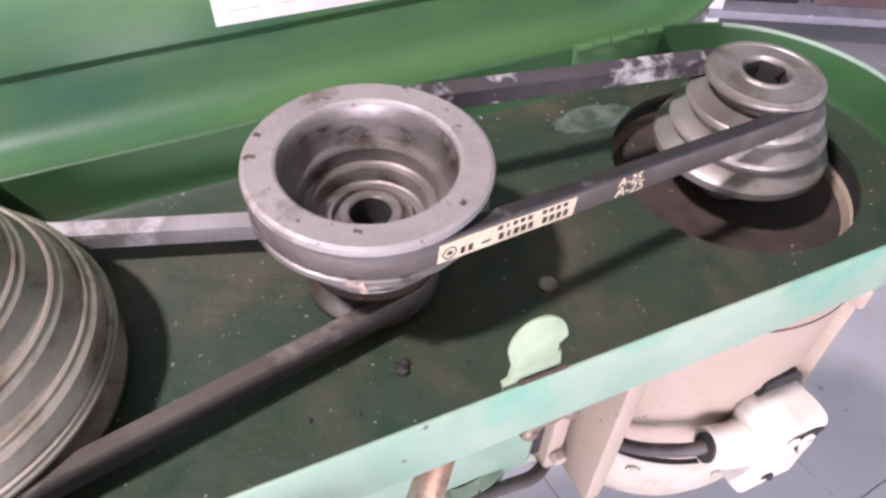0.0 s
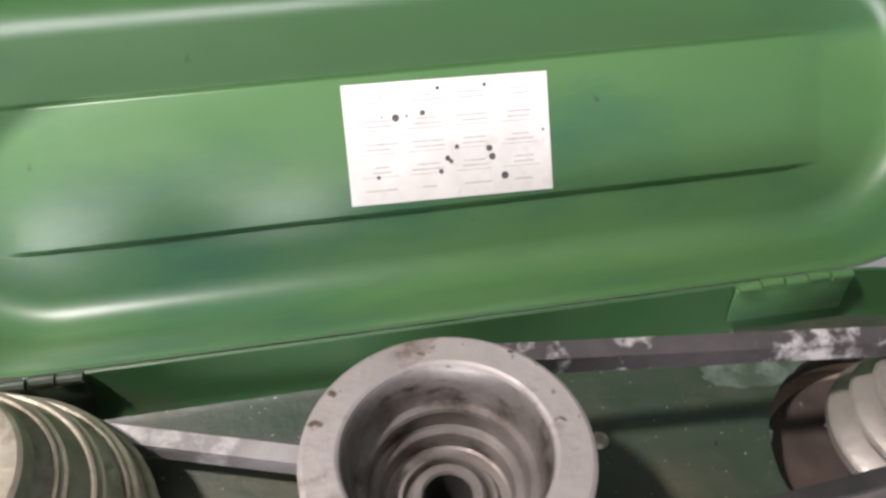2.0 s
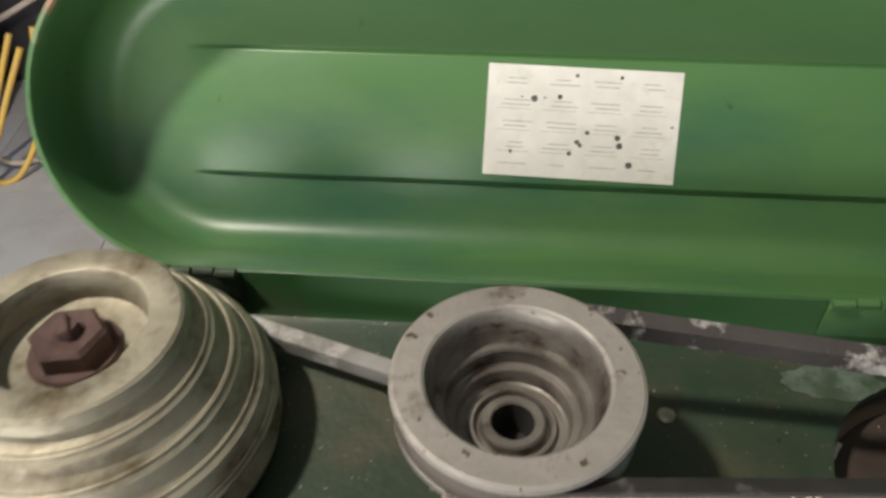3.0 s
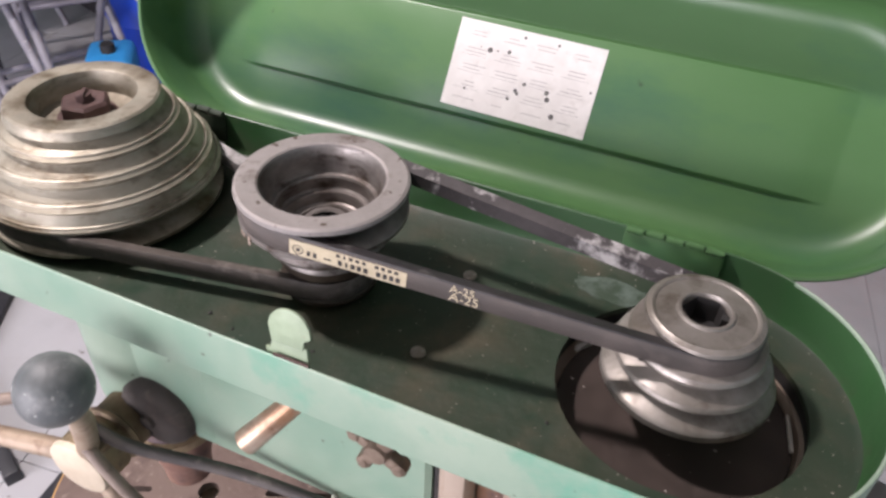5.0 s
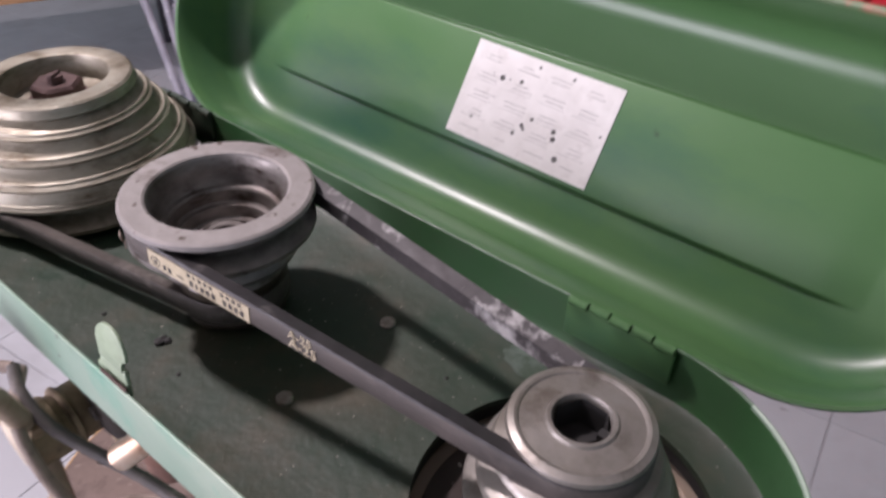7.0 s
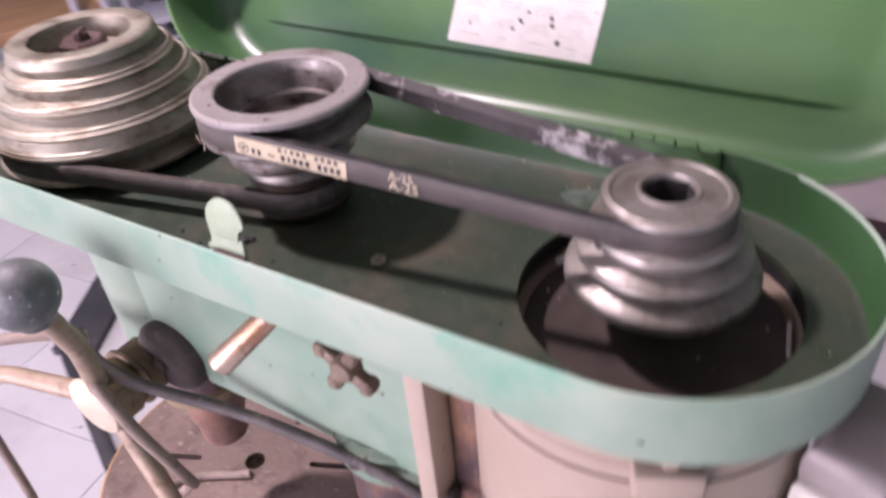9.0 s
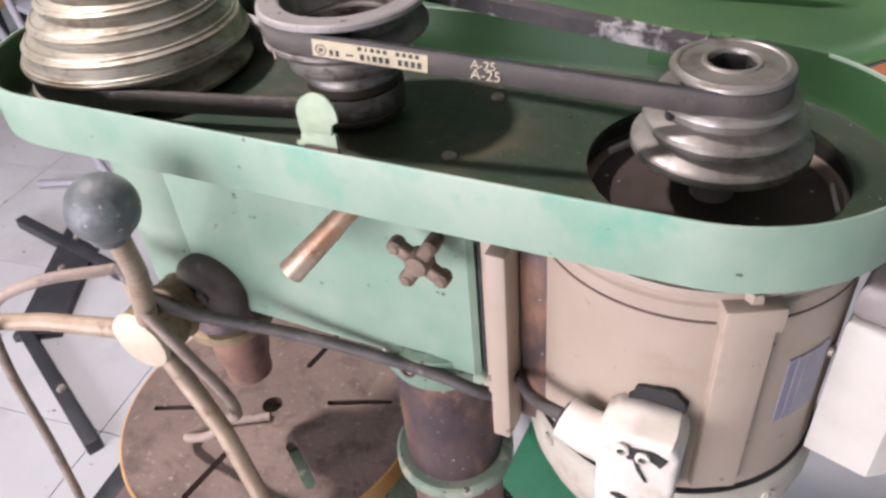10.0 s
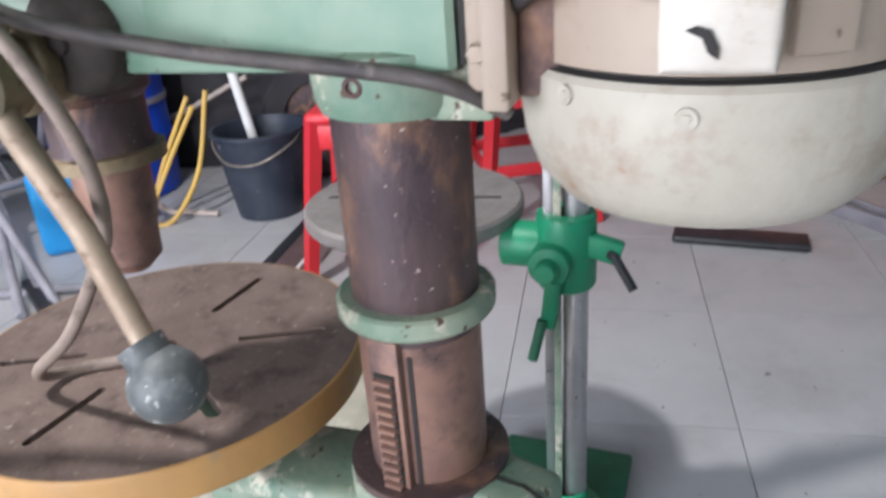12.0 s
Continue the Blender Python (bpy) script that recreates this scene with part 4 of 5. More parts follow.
part("rack", rackbm, RUSTLIGHT, column, "worn toothed rack", polar(-101, 0.043, -0.346))
part("rack_groove", box(0.003, 0.002, 0.15, at=pose(0, 0, -0.152)), DARK, column, "", polar(-80, 0.0415, -0.356))

# table bracket and table
TZ = -0.4285
bracket = part("table_bracket", join(lathe([(0.043, -0.465), (0.056, -0.466), (0.0585, -0.47), (0.0585, -0.56), (0.055, -0.565), (0.043, -0.565)], 56),
     moved(lathe([(0, 0.0), (0.034, 0.0), (0.036, -0.004), (0.036, -0.05), (0, -0.05)], 40), pose(0.0, -0.045, -0.503, 90, 0, -12)),
     box(0.15, 0.085, 0.055, 0.012, 3, at=pose(-0.11, 0.012, -0.55)), box(0.05, 0.045, 0.04, 0.008, 3, at=pose(0.075, -0.03, -0.53)), box(0.05, 0.056, 0.046, 0.008, 3, at=pose(0.066, -0.02, -0.5085, 0, 0, -22))), CASTGREEN, press, "chipped pale green table bracket", pose(COLX, COLY, 0))
part("clamp_slit", join(box(0.022, 0.0024, 0.006, at=pose(0.062, -0.022, -0.4675, 0, 0, -12)), box(0.02, 0.0024, 0.006, at=pose(0.0805, -0.0285, -0.4675, 0, 0, -34))), DARK, bracket, "dark slit across the bracket clamp")
part("bracket_ring", lathe([(0.0425, -0.459), (0.0575, -0.46), (0.0575, -0.467), (0.0425, -0.467)], 56), RUST, bracket, "rusty top face of the bracket")
part("crank_shaft", join(moved(lathe([(0, 0.03), (0.014, 0.03), (0.016, 0.027), (0.016, 0.0), (0.027, -0.002), (0.03, -0.006), (0.03, -0.03)], 32), pose(0, 0, 0, 90, 0, -12)), moved(lathe([(0.006, 0.034), (0.012, 0.034), (0.013, 0.03), (0.013, 0.02)], 20), pose(0, 0, 0, 90, 0, -12))), RUSTLIGHT, bracket, "rusty crank shaft boss", pose(-0.012, -0.1, -0.503))
part("clamp_bolt", moved(lathe([(0, 0.008), (0.008, 0.008), (0.009, 0.006), (0.009, 0)], 6), pose(0, 0, 0, 90, 0, 0)), STEEL, bracket, "", pose(0.085, -0.053, -0.51))
TBX, TBY, TBR = -0.2105, 0.0377, 0.17


def table_mesh():
    """Round table top with radial slots and a centre hole, open through."""
    holes = []
    for k, (a, r0, r1, w) in enumerate(SLOTS):
        c, s = math.cos(radians(a)), math.sin(radians(a))
        h = w / 2
        pts = []
        for cx, a0 in ((r1, -90), (r0, 90)):
            for i in range(7):
                t = radians(a0 + 30 * i)
                pts.append((cx + h * math.cos(t), h * math.sin(t)))
        holes.append([(x * c - y * s, x * s + y * c) for x, y in pts])
    holes.append([(0.0115 * math.cos(2 * math.pi * i / 24), 0.0115 * math.sin(2 * math.pi * i / 24)) for i in range(24)])
    bm = bmesh.new()
    rim = [(math.cos(2 * math.pi * i / 96), math.sin(2 * math.pi * i / 96)) for i in range(96)]
    for z, r in ((0.0, TBR - 0.003), (-0.012, TBR - 0.012)):
        edges = []
        for lp in [[(x * r, y * r) for x, y in rim]] + holes:
            vs = [bm.verts.new((x, y, z)) for x, y in lp]
            edges += [bm.edges.new((vs[i], vs[(i + 1) % len(vs)])) for i in range(len(vs))]
        bmesh.ops.triangle_fill(bm, edges=edges, use_beauty=True)
    ra = [bm.verts.new((x * (TBR - 0.003), y * (TBR - 0.003), 0)) for x, y in rim]
    rb = [bm.verts.new((x * (TBR - 0.012), y * (TBR - 0.012), -0.012)) for x, y in rim]
    for i in range(96):
        bm.faces.new((ra[i], ra[(i + 1) % 96], rb[(i + 1) % 96], rb[i]))
    for lp in holes:
        a = [bm.verts.new((x, y, 0)) for x, y in lp]
        b = [bm.verts.new((x, y, -0.012)) for x, y in lp]
        for i in range(len(lp)):
            bm.faces.new((a[i], a[(i + 1) % len(lp)], b[(i + 1) % len(lp)], b[i]))
    bmesh.ops.remove_doubles(bm, verts=bm.verts[:], dist=1e-5)
    return bm


SLOTS = [(23 + 60 * k, 0.067, 0.135, 0.0075) for k in range(5)] + [(323, 0.066, 0.122, 0.013)]
table = part("work_table", table_mesh(), TABLETOP, press, "round rust-brown iron table with radial slots", pose(TBX, TBY, TZ), smooth=False)
part("table_rim", lathe([(TBR - 0.003, 0.0), (TBR - 0.001, -0.0006), (TBR, -0.003), (TBR, -0.028), (TBR - 0.004, -0.032), (TBR - 0.014, -0.032), (TBR - 0.014, -0.0125)], 120), MUSTARD, table, "mustard-yellow painted table rim")
part("table_boss", lathe([(0.0, -0.03), (0.05, -0.03), (0.055, -0.05), (0.05, -0.12), (0, -0.12)], 40), CASTGREEN, table, "green boss under the table")
part("press_base", join(lathe([(0.045, -0.86), (0.06, -0.865), (0.068, -0.9), (0.075, -0.93), (0, -0.93)], 48), box(0.3, 0.2, 0.04, 0.012, 3, at=pose(0.02, 0, -0.9695))), CASTGREEN, press, "green cast foot of the press", pose(COLX, COLY, 0))

# cables on the head
part("head_cable", tube([(-0.185, -0.085, -0.115), (-0.165, -0.092, -0.125), (-0.13, -0.088, -0.143), (-0.06, -0.064, -0.163), (0.0, -0.054, -0.172), (0.06, -0.049, -0.18), (0.09, -0.047, -0.187), (0.115, -0.03, -0.204)], 0.0048, 12, smooth_steps=8), CABLEDARK, press, "dark power cable draped along the head")
part("looped_cable", tube([(-0.19, -0.08, -0.125), (-0.15, -0.105, -0.13), (-0.118, -0.11, -0.16), (-0.105, -0.1, -0.21), (-0.118, -0.085, -0.26), (-0.15, -0.07, -0.3), (-0.2, -0.06, -0.36), (-0.25, -0.05, -0.4), (-0.262, -0.035, -0.417), (-0.25, -0.01, -0.4235), (-0.2, 0.02, -0.4235)], 0.0048, 12, smooth_steps=8), CABLE, press, "grimy beige cable looped round the hub")
part("looped_cable", tube([(-0.19, -0.085, -0.12), (-0.24, -0.12, -0.12), (-0.3, -0.13, -0.16), (-0.33, -0.13, -0.24), (-0.34, -0.13, -0.36), (-0.36, -0.13, -0.5), (-0.42, -0.12, -0.7), (-0.46, -0.1, -0.9), (-0.5, -0.16, -0.962)], 0.0046, 12, smooth_steps=8), CABLE, press, "grimy beige cable hanging to the floor")


# ---- things round the drill ----
REDPLASTIC = surface("red_stool_plastic", (0.55, 0.02, 0.03), (0.48, 0.018, 0.025), 10, 0.3, bump=0.03)
BLUEPLASTIC = surface("blue_drum_plastic", (0.005, 0.05, 0.45), (0.007, 0.06, 0.52), 8, 0.35, bump=0.05)
SKYBLUE = surface("light_blue_plastic", (0.02, 0.25, 0.6), (0.03, 0.3, 0.65), 10, 0.4)
NAVY = surface("navy_bucket_plastic", (0.018, 0.024, 0.04), (0.035, 0.042, 0.06), 12, 0.4, spots=(0.2, 0.2, 0.22), spot_scale=30, spot_at=(0.7, 0.74))
YELLOW = surface("yellow_hose_plastic", (0.58, 0.36, 0.06), (0.5, 0.33, 0.1), 20, 0.45)
HOSEPALE = surface("pale_hose_plastic", (0.5, 0.42, 0.36), (0.4, 0.33, 0.3), 20, 0.5)
GREYSTEEL = surface("grey_chair_enamel", (0.2, 0.19, 0.22), (0.28, 0.27, 0.3), 14, 0.4, spots=(0.5, 0.48, 0.5), spot_scale=60, spot_at=(0.68, 0.73))
SEATGREY = surface("grey_chair_panel", (0.3, 0.3, 0.34), (0.25, 0.25, 0.28), 8, 0.5)
BLACKSTEEL = surface("black_frame_enamel", (0.018, 0.018, 0.022), (0.03, 0.03, 0.034), 20, 0.4)
BENCHWOOD = surface("worn_bench_wood", (0.3, 0.17, 0.08), (0.22, 0.12, 0.06), 6, 0.6, stretch=(1, 8, 1))
BENCHYELLOW = surface("yellow_bench_edge", (0.5, 0.34, 0.08), (0.42, 0.28, 0.07), 10, 0.5)
CREAMBOARD = surface("stained_cream_board", (0.5, 0.46, 0.37), (0.38, 0.36, 0.28), 7, 0.7, wear=(0.3, 0.28, 0.22), wear_at=(0.48, 0.75), wear_scale=11, spots=(0.56, 0.53, 0.45), spot_scale=40, spot_at=(0.58, 0.75), bump=0.4, bump_scale=60)
BEAMBROWN = surface("purple_brown_beam_paint", (0.1, 0.06, 0.06), (0.15, 0.1, 0.1), 10, 0.5)
RUSTFRAME = surface("rusty_angle_iron", (0.17, 0.065, 0.045), (0.24, 0.1, 0.07), 24, 0.6, 0.2, bump=0.3)
ORANGE = surface("orange_sack", (0.6, 0.16, 0.06), (0.5, 0.22, 0.1), 8, 0.7, bump=0.5, bump_scale=25)
DARKJUNK = surface("dark_dusty_tarpaulin", (0.014, 0.013, 0.018), (0.035, 0.03, 0.033), 8, 0.7, bump=0.6, bump_scale=14)
WHITEPAINT = surface("white_post_paint", (0.7, 0.69, 0.68), (0.62, 0.61, 0.6), 8, 0.5)

# second, smaller drill stand
stand = thing("bench_drill_stand", "bright green small drill stand with a grey steel pillar", "drill stand", pose(0.09, 0.46, -0.0, 0, 0, -6))
part("base_plate", box(0.21, 0.3, 0.026, 0.006, 3, at=pose(-0.03, 0.01, 0)), EMERALDSHADE, stand, "green cast base plate")
# front edge in the brighter green paints in the light falling on it
part("base_front_pad", box(0.07, 0.012, 0.03, 0.003, at=pose(0.03, -0.146, 0)), EMERALD, stand, "front edge in the lit brighter green")
part("pillar_flange", lathe([(0.055, 0.026), (0.055, 0.034), (0.05, 0.038), (0.034, 0.04), (0.031, 0.05), (0.031, 0.075), (0.029, 0.078), (0.024, 0.078)], 40), EMERALD, stand, "green pillar flange")
for a in (20, 110, 200, 290):
    part("flange_bolt", lathe([(0, 0.008), (0.007, 0.008), (0.008, 0.006), (0.008, 0)], 6), STEEL, stand, "", pose(0.043 * math.cos(radians(a)), 0.043 * math.sin(radians(a)), 0.036))
part("pillar", tube([(0.012, 0, 0.03), (0.012, 0, 0.86)], 0.0165, 32), CHROME, stand, "grey ground steel pillar")
part("rack_bar", box(0.014, 0.02, 0.78, 0.002, at=pose(-0.02, -0.004, 0.06)), CHROME, stand, "narrow steel rack bar")
part("rack_bar_face", box(0.01, 0.002, 0.76, 0.0005, at=pose(-0.008, -0.0175, 0.07)), CASTGREEN, stand, "worn green rack face")
clamp = part("table_clamp", join(lathe([(0.017, 0.43), (0.036, 0.432), (0.038, 0.436), (0.038, 0.526), (0.036, 0.53), (0.017, 0.53)], 40),
      moved(lathe([(0, 0.055), (0.012, 0.055), (0.014, 0.052), (0.014, 0.036), (0.025, 0.034), (0.027, 0.03), (0.027, 0)], 32), pose(-0.012, -0.018, 0.475, 90, 0, 0)),
      moved(lathe([(0.03, 0.0), (0.03, 0.05), (0.027, 0.052), (0, 0.052)], 32), pose(-0.03, 0, 0.482, 0, -90, 0)),
      moved(box(0.045, 0.018, 0.03, 0.004, 3), pose(0.045, -0.012, 0.475, 0, 15, 0)), moved(box(0.02, 0.016, 0.075, 0.005, 3), pose(-0.016, -0.04, 0.385, 6, 8, 0))), EMERALD, stand, "bright green table clamp casting", pose(0, 0, -0.018))
part("clamp_handle", tube([(0.062, -0.02, 0.485), (0.09, -0.04, 0.45)], 0.006, 12), BLACKSTEEL, clamp, "black clamp handle")
part("clamp_handle", tube([(-0.02, -0.05, 0.4), (-0.032, -0.058, 0.345)], 0.007, 12), EMERALDSHADE, clamp, "clamp handle in the shaded green")
part("clamp_ear_hole", moved(lathe([(0, 0.001), (0.006, 0.001), (0.006, -0.001)], 16), pose(0, 0, 0, 90, 0, 0)), DARK, clamp, "", pose(0.06, -0.0225, 0.485))
part("upper_collar", lathe([(0.017, 0.66), (0.03, 0.66), (0.03, 0.7), (0.017, 0.7)], 32), EMERALD, stand, "green upper collar")
part("round_table", lathe([(0, 0.53), (0.008, 0.53), (0.008, 0.545), (0.146, 0.545), (0.15, 0.541), (0.15, 0.527), (0.146, 0.523), (0.05, 0.52), (0, 0.5)], 64), DISCIRON, stand, "small round grey iron table", pose(-0.215, 0.02, -0.036))
for a in (10, 100, 190, 280):
    part("table_slot", box(0.07, 0.006, 0.0012, at=pose(0.085, 0, 0.5086)), DARK, stand, "", pose(-0.215, 0.02, 0, 0, 0, a))


def stool(at):
    t = thing("plastic_stool", "red moulded plastic stool standing on the tiles", "stool", at, "red stools")
    part("seat", box(0.27, 0.27, 0.03, 0.012, 3, at=pose(0, 0, 0.41)), REDPLASTIC, t)
    for sx in (-1, 1):
        for sy in (-1, 1):
            bm = tube([(sx * 0.115, sy * 0.115, 0.42), (sx * 0.165, sy * 0.165, 0.0)], 0.024, 4, 0.02)
            part("leg", bm, REDPLASTIC, t, smooth=False)
    for a in (0, 90, 180, 270):
        part("rail", box(0.25, 0.012, 0.035, 0.003, at=pose(0, -0.142, 0.16)), REDPLASTIC, t, "", pose(0, 0, 0, 0, 0, a))
        part("apron", box(0.22, 0.012, 0.06, 0.003, at=pose(0, -0.122, 0.35)), REDPLASTIC, t, "", pose(0, 0, 0, 0, 0, a))
    return t


st = stool(pose(-0.5, 1.36, 0, 0, 0, 8))
st2 = stool(pose(-0.17, 1.75, 0, 0, 0, 25))
for x, y, a in ((0.05, 2.4, 20), (0.52, 2.4, -10), (-0.45, 2.7, 30), (0.9, 2.3, 5)):
    for k in range(4):
        copy_thing(st2, pose(x, y, 0.105 * k, 0, 0, a))

bucket = thing("bucket", "dark navy plastic bucket on the tiled floor", "bucket", pose(-1.0, 1.68, 0))
part("bucket_wall", lathe([(0.0, 0.004), (0.098, 0.004), (0.1, 0.0), (0.104, 0.0), (0.146, 0.27), (0.154, 0.272), (0.154, 0.282), (0.142, 0.282), (0.099, 0.01), (0, 0.01)], 48), NAVY, bucket)
part("bucket_handle", tube([(-0.15, 0, 0.275), (-0.13, -0.07, 0.24), (-0.05, -0.135, 0.2), (0.05, -0.135, 0.2), (0.13, -0.07, 0.24), (0.15, 0, 0.275)], 0.003, 8, smooth_steps=5), STEEL, bucket, "thin wire handle")
tubew = tagged(mesh_ob("plastic_pipe", tube([(-1.0, 1.7, 0.02), (-1.14, 1.78, 0.56)], 0.016, 16), WHITEPAINT), "white plastic pipe standing in the bucket", "pipe")
wheel = thing("wheelbarrow_wheel", "dark dusty wheel leaning behind the bucket", "wheel", pose(-0.95, 2.05, 0.21, 78, 0, 20))
part("tyre", lathe([(0.13, -0.03), (0.19, -0.035), (0.21, -0.015), (0.21, 0.015), (0.19, 0.035), (0.13, 0.03)], 48, True), DARKJUNK, wheel)
part("rim", lathe([(0.0, 0.02), (0.04, 0.02), (0.06, 0.005), (0.132, 0.01), (0.132, -0.01), (0.06, -0.005), (0, -0.02)], 32), RUST, wheel, "rusty steel rim")

drum = thing("plastic_drum", "tall blue plastic drum on the floor", "drum", pose(-1.66, 1.82, 0))
part("drum_wall", lathe([(0, 0.0), (0.19, 0.0), (0.2, 0.01), (0.205, 0.2), (0.21, 0.21), (0.205, 0.22), (0.205, 0.44), (0.21, 0.45), (0.205, 0.46), (0.2, 0.66), (0.17, 0.7), (0, 0.7)], 56), BLUEPLASTIC, drum)
part("drum_hoop", lathe([(0.2045, 0.325), (0.212, 0.325), (0.212, 0.345), (0.2045, 0.345)], 56), GREYSTEEL, drum, "grey steel hoop")
can = thing("jerrycan", "light blue plastic can beside the drum", "can", pose(-1.52, 1.36, 0, 0, 0, 35))
part("can_body", box(0.14, 0.2, 0.26, 0.025, 3), SKYBLUE, can)
part("can_cap", lathe([(0.022, 0.255), (0.022, 0.285), (0, 0.285)], 20), DARK, can, "dark screw cap")
for k, (mat, lab, pts) in enumerate(((YELLOW, "yellow hose hung in a loose loop", [(-1.18, 1.62, 0.36), (-1.26, 1.56, 0.2), (-1.33, 1.5, 0.03), (-1.27, 1.53, 0.015), (-1.19, 1.6, 0.16), (-1.15, 1.66, 0.4)]),
        (YELLOW, "yellow hose hung in a loose loop", [(-1.22, 1.66, 0.38), (-1.3, 1.6, 0.2), (-1.38, 1.55, 0.02), (-1.45, 1.5, 0.012), (-1.4, 1.44, 0.012)]),
        (HOSEPALE, "pale hose curving in front of the drum", [(-1.75, 1.5, 0.66), (-1.6, 1.52, 0.5), (-1.45, 1.54, 0.25), (-1.33, 1.56, 0.05), (-1.25, 1.6, 0.015), (-1.15, 1.6, 0.012)]),
        (HOSEPALE, "pale hose curving in front of the drum", [(-1.6, 1.38, 0.02), (-1.5, 1.42, 0.02), (-1.4, 1.45, 0.02), (-1.32, 1.42, 0.02)]))):
    tagged(mesh_ob("hose", tube(pts, 0.0085, 12, smooth_steps=6), mat), lab, "hose", "garden hoses")
heap = thing("tarpaulin_heap", "dark heap of dusty tarpaulin and parts", "heap", pose(-1.95, 2.4, 0))
hb = ball(0.5, 40)
for v in hb.verts:
    n = noise.noise(v.co * 5.0) * 0.16 + noise.noise(v.co * 14.0) * 0.06
    v.co = Vector((v.co.x * 1.9, v.co.y * 0.7, max(0, v.co.z + 0.05) * 1.5)) * (1 + n)
part("tarpaulin", hb, DARKJUNK, heap)
part("rope", tube([(-0.6, -0.36, 0.1), (-0.2, -0.42, 0.3), (0.3, -0.4, 0.2), (0.7, -0.3, 0.35)], 0.01, 8, smooth_steps=6), HOSEPALE, heap, "pale rope over the heap")
copy_thing(heap, pose(-1.0, 2.75, 0, 0, 0, 12))


def folding_chair(at):
    c = thing("folding_chair", "folded grey steel chair leaning in a row", "chair", at, "folding chairs")
    part("seat", box(0.36, 0.34, 0.02, 0.006, 2, at=pose(0, 0.02, 0.42, -8, 0, 0)), SEATGREY, c)
    part("backrest", box(0.36, 0.016, 0.2, 0.006, 2, at=pose(0, 0.22, 0.6, -12, 0, 0)), SEATGREY, c)
    for sx in (-0.19, 0.19):
        part("frame_tube", tube([(sx, -0.22, 0.0), (sx, 0.05, 0.42), (sx, 0.25, 0.82)], 0.0125, 12), GREYSTEEL, c)
        part("leg", tube([(sx * 0.9, 0.24, 0.0), (sx * 0.9, -0.08, 0.42)], 0.0125, 12), GREYSTEEL, c)
    for p in ((-0.1, 0.2), (0.25, 0.82), (0.14, 0.13)):
        part("cross_bar", tube([(-0.19, p[0], p[1]), (0.19, p[0], p[1])], 0.011, 12), GREYSTEEL, c)
    return c


fc = folding_chair(pose(-1.74, 1.36, 0, 0, 0, 62))
for x, y, a in ((-2.08, 1.8, 50), (-2.42, 2.15, 75), (-2.0, 2.5, 20), (-2.9, 2.2, 30)):
    copy_thing(fc, pose(x, y, 0, 0, 0, a))

bench = thing("workbench", "wooden bench with a yellow edge and black steel legs", "bench", pose(-2.45, 1.007, 0, 0, 0, 62))
part("bench_top", box(1.1, 0.6, 0.045, 0.006, 2, at=pose(0, 0, 0.405)), BENCHWOOD, bench)
part("bench_edge", box(0.02, 0.6, 0.05, 0.004, at=pose(0.562, 0, 0.403)), BENCHYELLOW, bench, "yellow painted edge")
for sx in (-0.5, 0.5):
    for sy in (-0.26, 0.26):
        part("leg", box(0.04, 0.04, 0.403, 0.003, at=pose(sx, sy, 0)), BLACKSTEEL, bench)

tri = thing("folded_stand", "dark grey folded steel stand leaning by the can", "stand", pose(0, 0, 0))
for p, q in (((-1.24, 0.96, 0.012), (-1.85, 1.3, 0.5)), ((-1.34, 1.02, 0.012), (-1.9, 1.42, 0.48)), ((-1.46, 0.98, 0.012), (-1.98, 1.2, 0.42)), ((-1.3, 0.9, 0.014), (-1.62, 1.22, 0.25)), ((-1.2, 1.08, 0.012), (-1.7, 0.92, 0.012))):
    part("stand_tube", tube([p, q], 0.013, 12), GREYSTEEL, tri)

# black frame lying on the tiles
blackframe = thing("steel_frame", "black steel frame lying on the pale tiles", "frame", pose(0, 0, 0))
for w, h, pts in ((0.11, 0.02, ((-1.4, 0.8), (-1.2, 0.4))), (0.03, 0.03, ((-1.27, 0.42), (-0.84, 0.19))), (0.035, 0.03, ((-1.42, 1.06), (-1.0, 0.74))), (0.03, 0.03, ((-1.6, 0.75), (-1.05, 0.62)))):
    (ax, ay), (bx, by) = pts
    ln, an = math.hypot(bx - ax, by - ay), math.degrees(math.atan2(by - ay, bx - ax))
    part("bar", box(ln, w, h, 0.003, at=pose((ax + bx) / 2, (ay + by) / 2, 0, 0, 0, an)), BLACKSTEEL, blackframe)
for x, y in ((-1.0, 0.28), (-1.3, 0.6), (-1.2, 0.9), (-1.36, 0.72)):
    part("bolt", lathe([(0, 0.01), (0.008, 0.01), (0.01, 0.006), (0.01, 0)], 6), STEEL, blackframe, "", pose(x, y, 0.03))

board = tagged(mesh_ob("floor_board", box(0.34, 1.5, 0.035, 0.006, 2, at=pose(-0.41, 0.35, 0, 0, 0, 4)), CREAMBOARD), "stained cream board lying on the floor", "board")
beam = thing("channel_beam", "purple-brown steel beam lying along the floor", "beam", pose(-0.69, 0.55, 0, 0, 0, 3))
part("web", box(0.085, 2.6, 0.03, 0.003), BEAMBROWN, beam)
part("flange", box(0.012, 2.6, 0.05, 0.002, at=pose(0.05, 0, 0)), WHITEPAINT, beam, "pale worn flange")
part("flange", box(0.05, 2.6, 0.016, 0.002, at=pose(-0.07, 0, 0)), BLACKSTEEL, beam, "black flange")
tray2 = thing("rusty_frame", "small rusty angle-iron frame under the table bracket", "frame", pose(-0.19, 0.08, 0, 0, 0, -8))
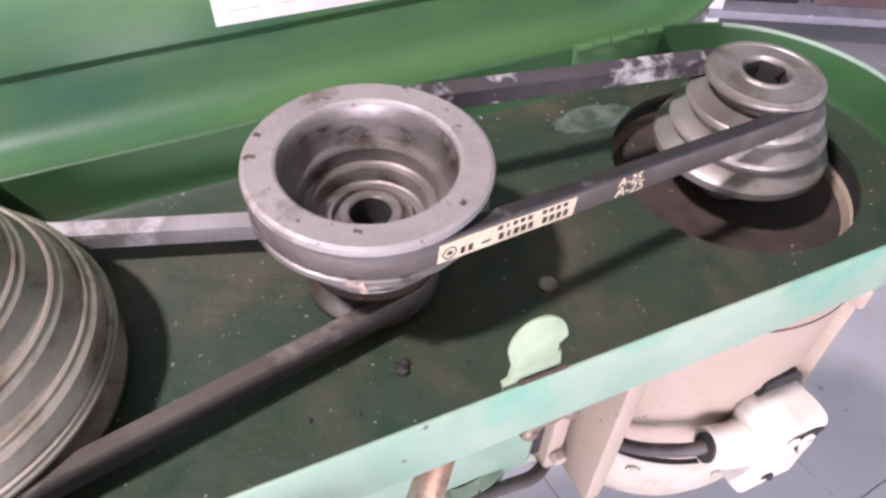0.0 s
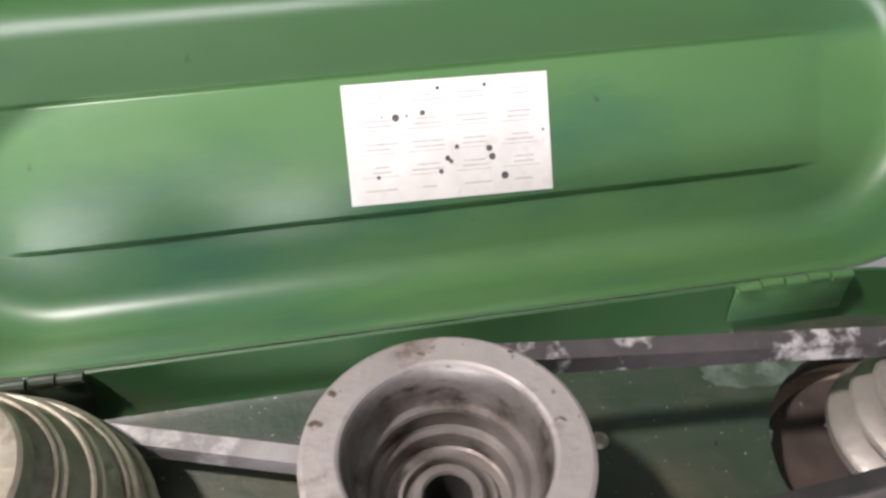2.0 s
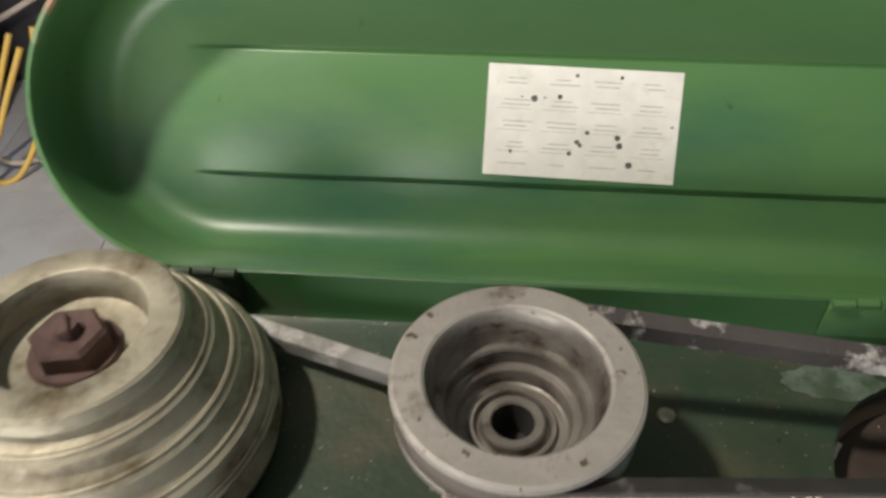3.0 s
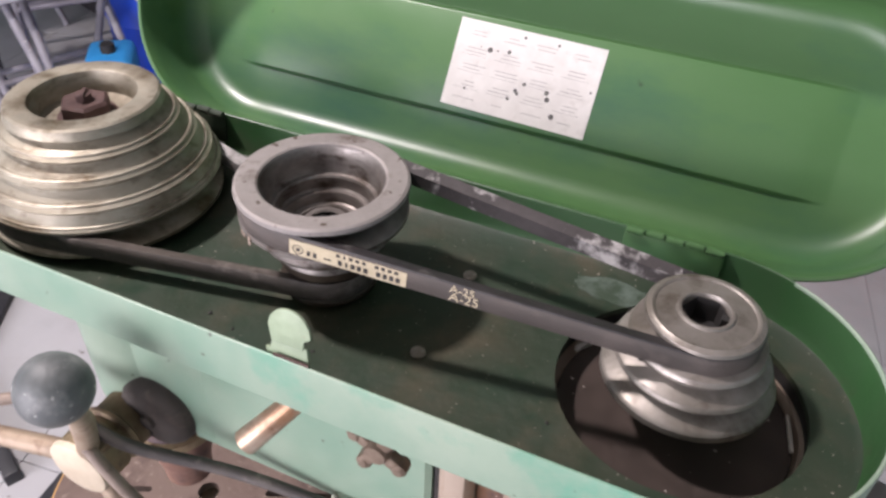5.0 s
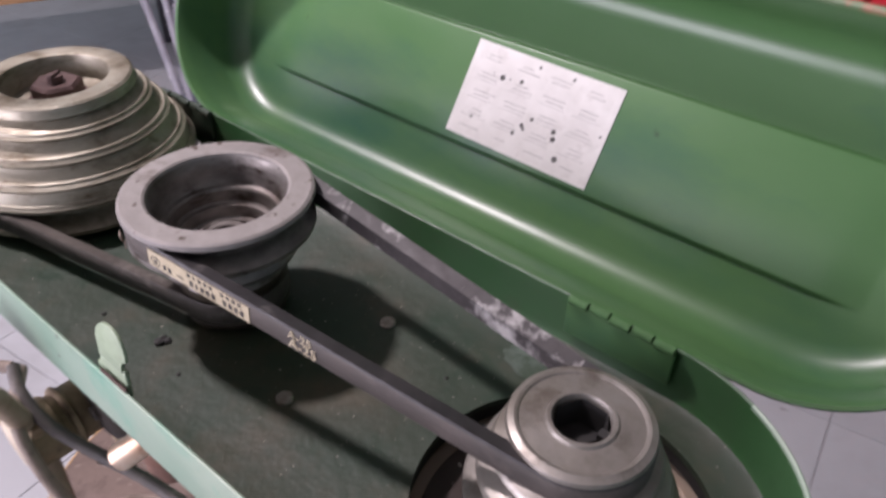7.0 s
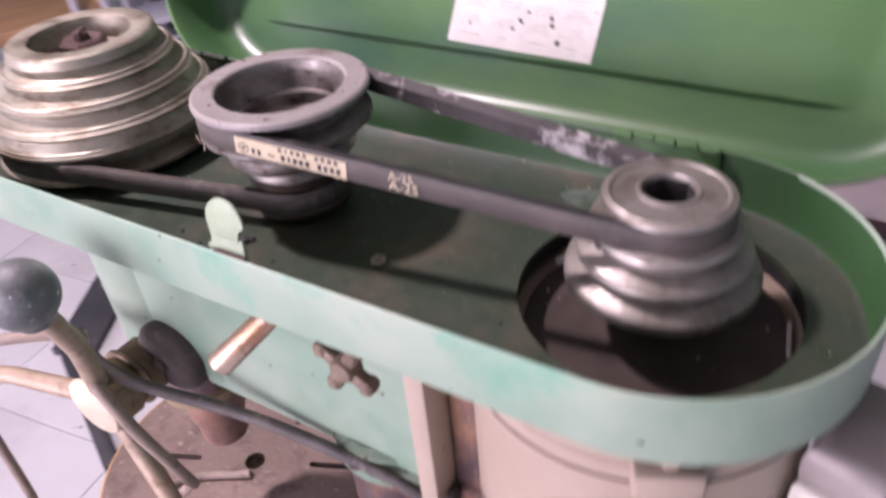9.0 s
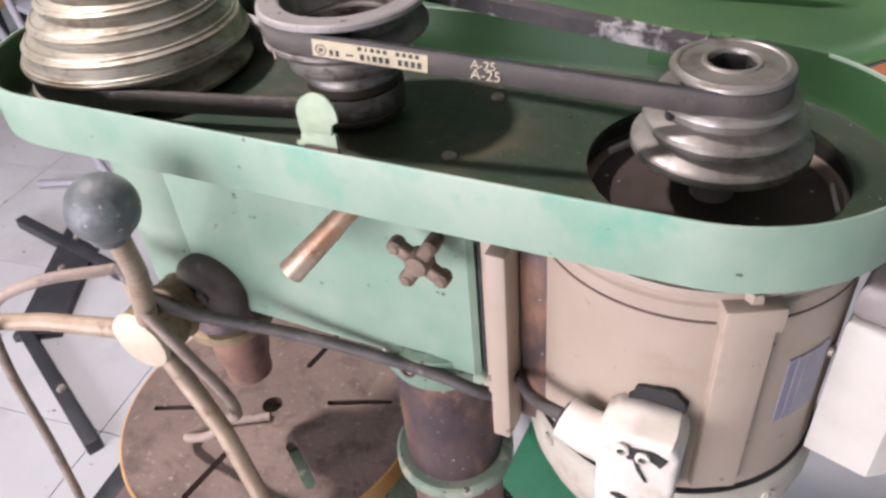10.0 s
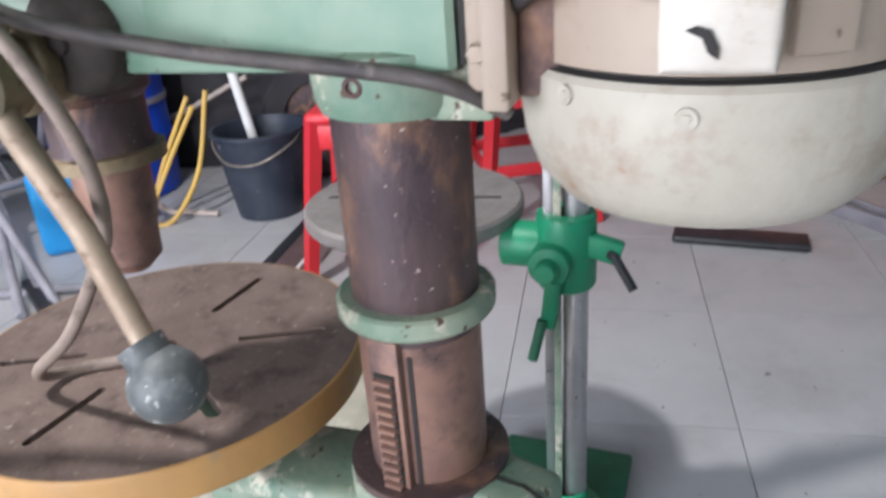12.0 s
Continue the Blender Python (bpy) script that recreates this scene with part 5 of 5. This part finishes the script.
for a, o, l in ((0, 0.055, 0.2), (180, 0.055, 0.2), (90, 0.1, 0.11), (270, 0.1, 0.11)):
    part("angle_iron", join(box(l, 0.022, 0.004, 0.001, at=pose(0, -o + 0.011, 0.056)), box(l, 0.004, 0.06, 0.001, at=pose(0, -o, 0))), RUSTFRAME, tray2, "", pose(0, 0, 0, 0, 0, a))
pad = tagged(mesh_ob("rubber_mat", box(0.34, 0.09, 0.02, 0.008, 3, at=pose(0.43, 1.56, 0, 0, 0, -6)), BLACKSTEEL), "black rubber offcut on the tiles", "mat")
rail = thing("metal_rail", "pale steel channel lying on the tiles", "rail", pose(0.86, 1.62, 0, 0, 0, -52))
part("channel_side", box(0.6, 0.012, 0.04, 0.002, at=pose(0, -0.03, 0)), GREYSTEEL, rail)
part("channel_side", box(0.6, 0.012, 0.04, 0.002, at=pose(0, 0.03, 0)), GREYSTEEL, rail)
part("channel_floor", box(0.6, 0.05, 0.006, 0.001), CAPWHITE, rail)
sack = ball(0.2, 32)
for v in sack.verts:
    v.co = Vector((v.co.x * 1.3, v.co.y * 0.9, max(-0.12, v.co.z) * 1.0 + 0.12)) * (1 + 0.12 * noise.noise(v.co * 9))
sk = mesh_ob("sack", moved(sack, pose(0.78, 2.2, 0)), ORANGE)
tagged(sk, "crumpled orange sack on the floor", "sack")

shelf = thing("shelf_rack", "white-posted rack with dark and red boxes", "shelf", pose(2.05, 1.1, 0, 0, 0, -30))
for sx in (-0.45, 0.45):
    for sy in (-0.18, 0.18):
        part("post", box(0.04, 0.04, 1.0, 0.003, at=pose(sx, sy, 0)), WHITEPAINT, shelf)
for z in (0.12, 0.5, 0.9):
    part("shelf_board", box(0.94, 0.42, 0.025, 0.003, at=pose(0, 0, z)), GREYSTEEL, shelf)
for x, z, w, h, m in ((-0.3, 0.145, 0.2, 0.24, BLACKSTEEL), (-0.05, 0.145, 0.22, 0.2, BEAMBROWN), (0.25, 0.145, 0.24, 0.26, REDPLASTIC), (-0.25, 0.525, 0.3, 0.22, BLACKSTEEL), (0.18, 0.525, 0.3, 0.18, WHITEPAINT)):
    tagged(mesh_ob("storage_box", box(w, 0.3, h, 0.008, 2, at=pose(2.05, 1.1, 0, 0, 0, -30) @ pose(x, 0, z)), m), "plain lidded box on the rack", "box", "boxes on the rack")

lampbody = thing("ceiling_lamp", "white round lamp hung under the ceiling", "lamp", pose(-0.93, -0.1, 2.58))
part("housing", lathe([(0.0, 0.012), (0.07, 0.012), (0.085, 0.0), (0.09, 0.004), (0.085, 0.04), (0.05, 0.09), (0.02, 0.1), (0, 0.1)], 40), WHITEPAINT, lampbody)
part("hanger", tube([(0, 0, 0.09), (0, 0, 0.62)], 0.006, 8), STEEL, lampbody)

# floor tiles, each a piece of the floor
TA, TO = 4.0, (0.36, 0.74)
tile_me = bpy.data.meshes.new("tile")
tb_ = box(TS - 0.0018, TS - 0.0018, 0.006, 0.0005, 1, at=pose(0, 0, -0.006))
tb_.to_mesh(tile_me)
tb_.free()
tile_me.materials.append(TILE)
for i in range(-9, 6):
    for j in range(-9, 8):
        p = pose(*TO, 0, 0, 0, TA) @ Vector(((i + 0.5) * TS, (j + 0.5) * TS, 0))
        if X0 < p.x < X1 - 0.2 and -2.2 < p.y < Y1 - 0.2:
            tl = new("tile", tile_me)
            tl.parent = floor
            tl.matrix_basis = Matrix.Translation((p.x, p.y, random.uniform(-0.0004, 0.0004))) @ pose(0, 0, 0, 0, 0, TA)
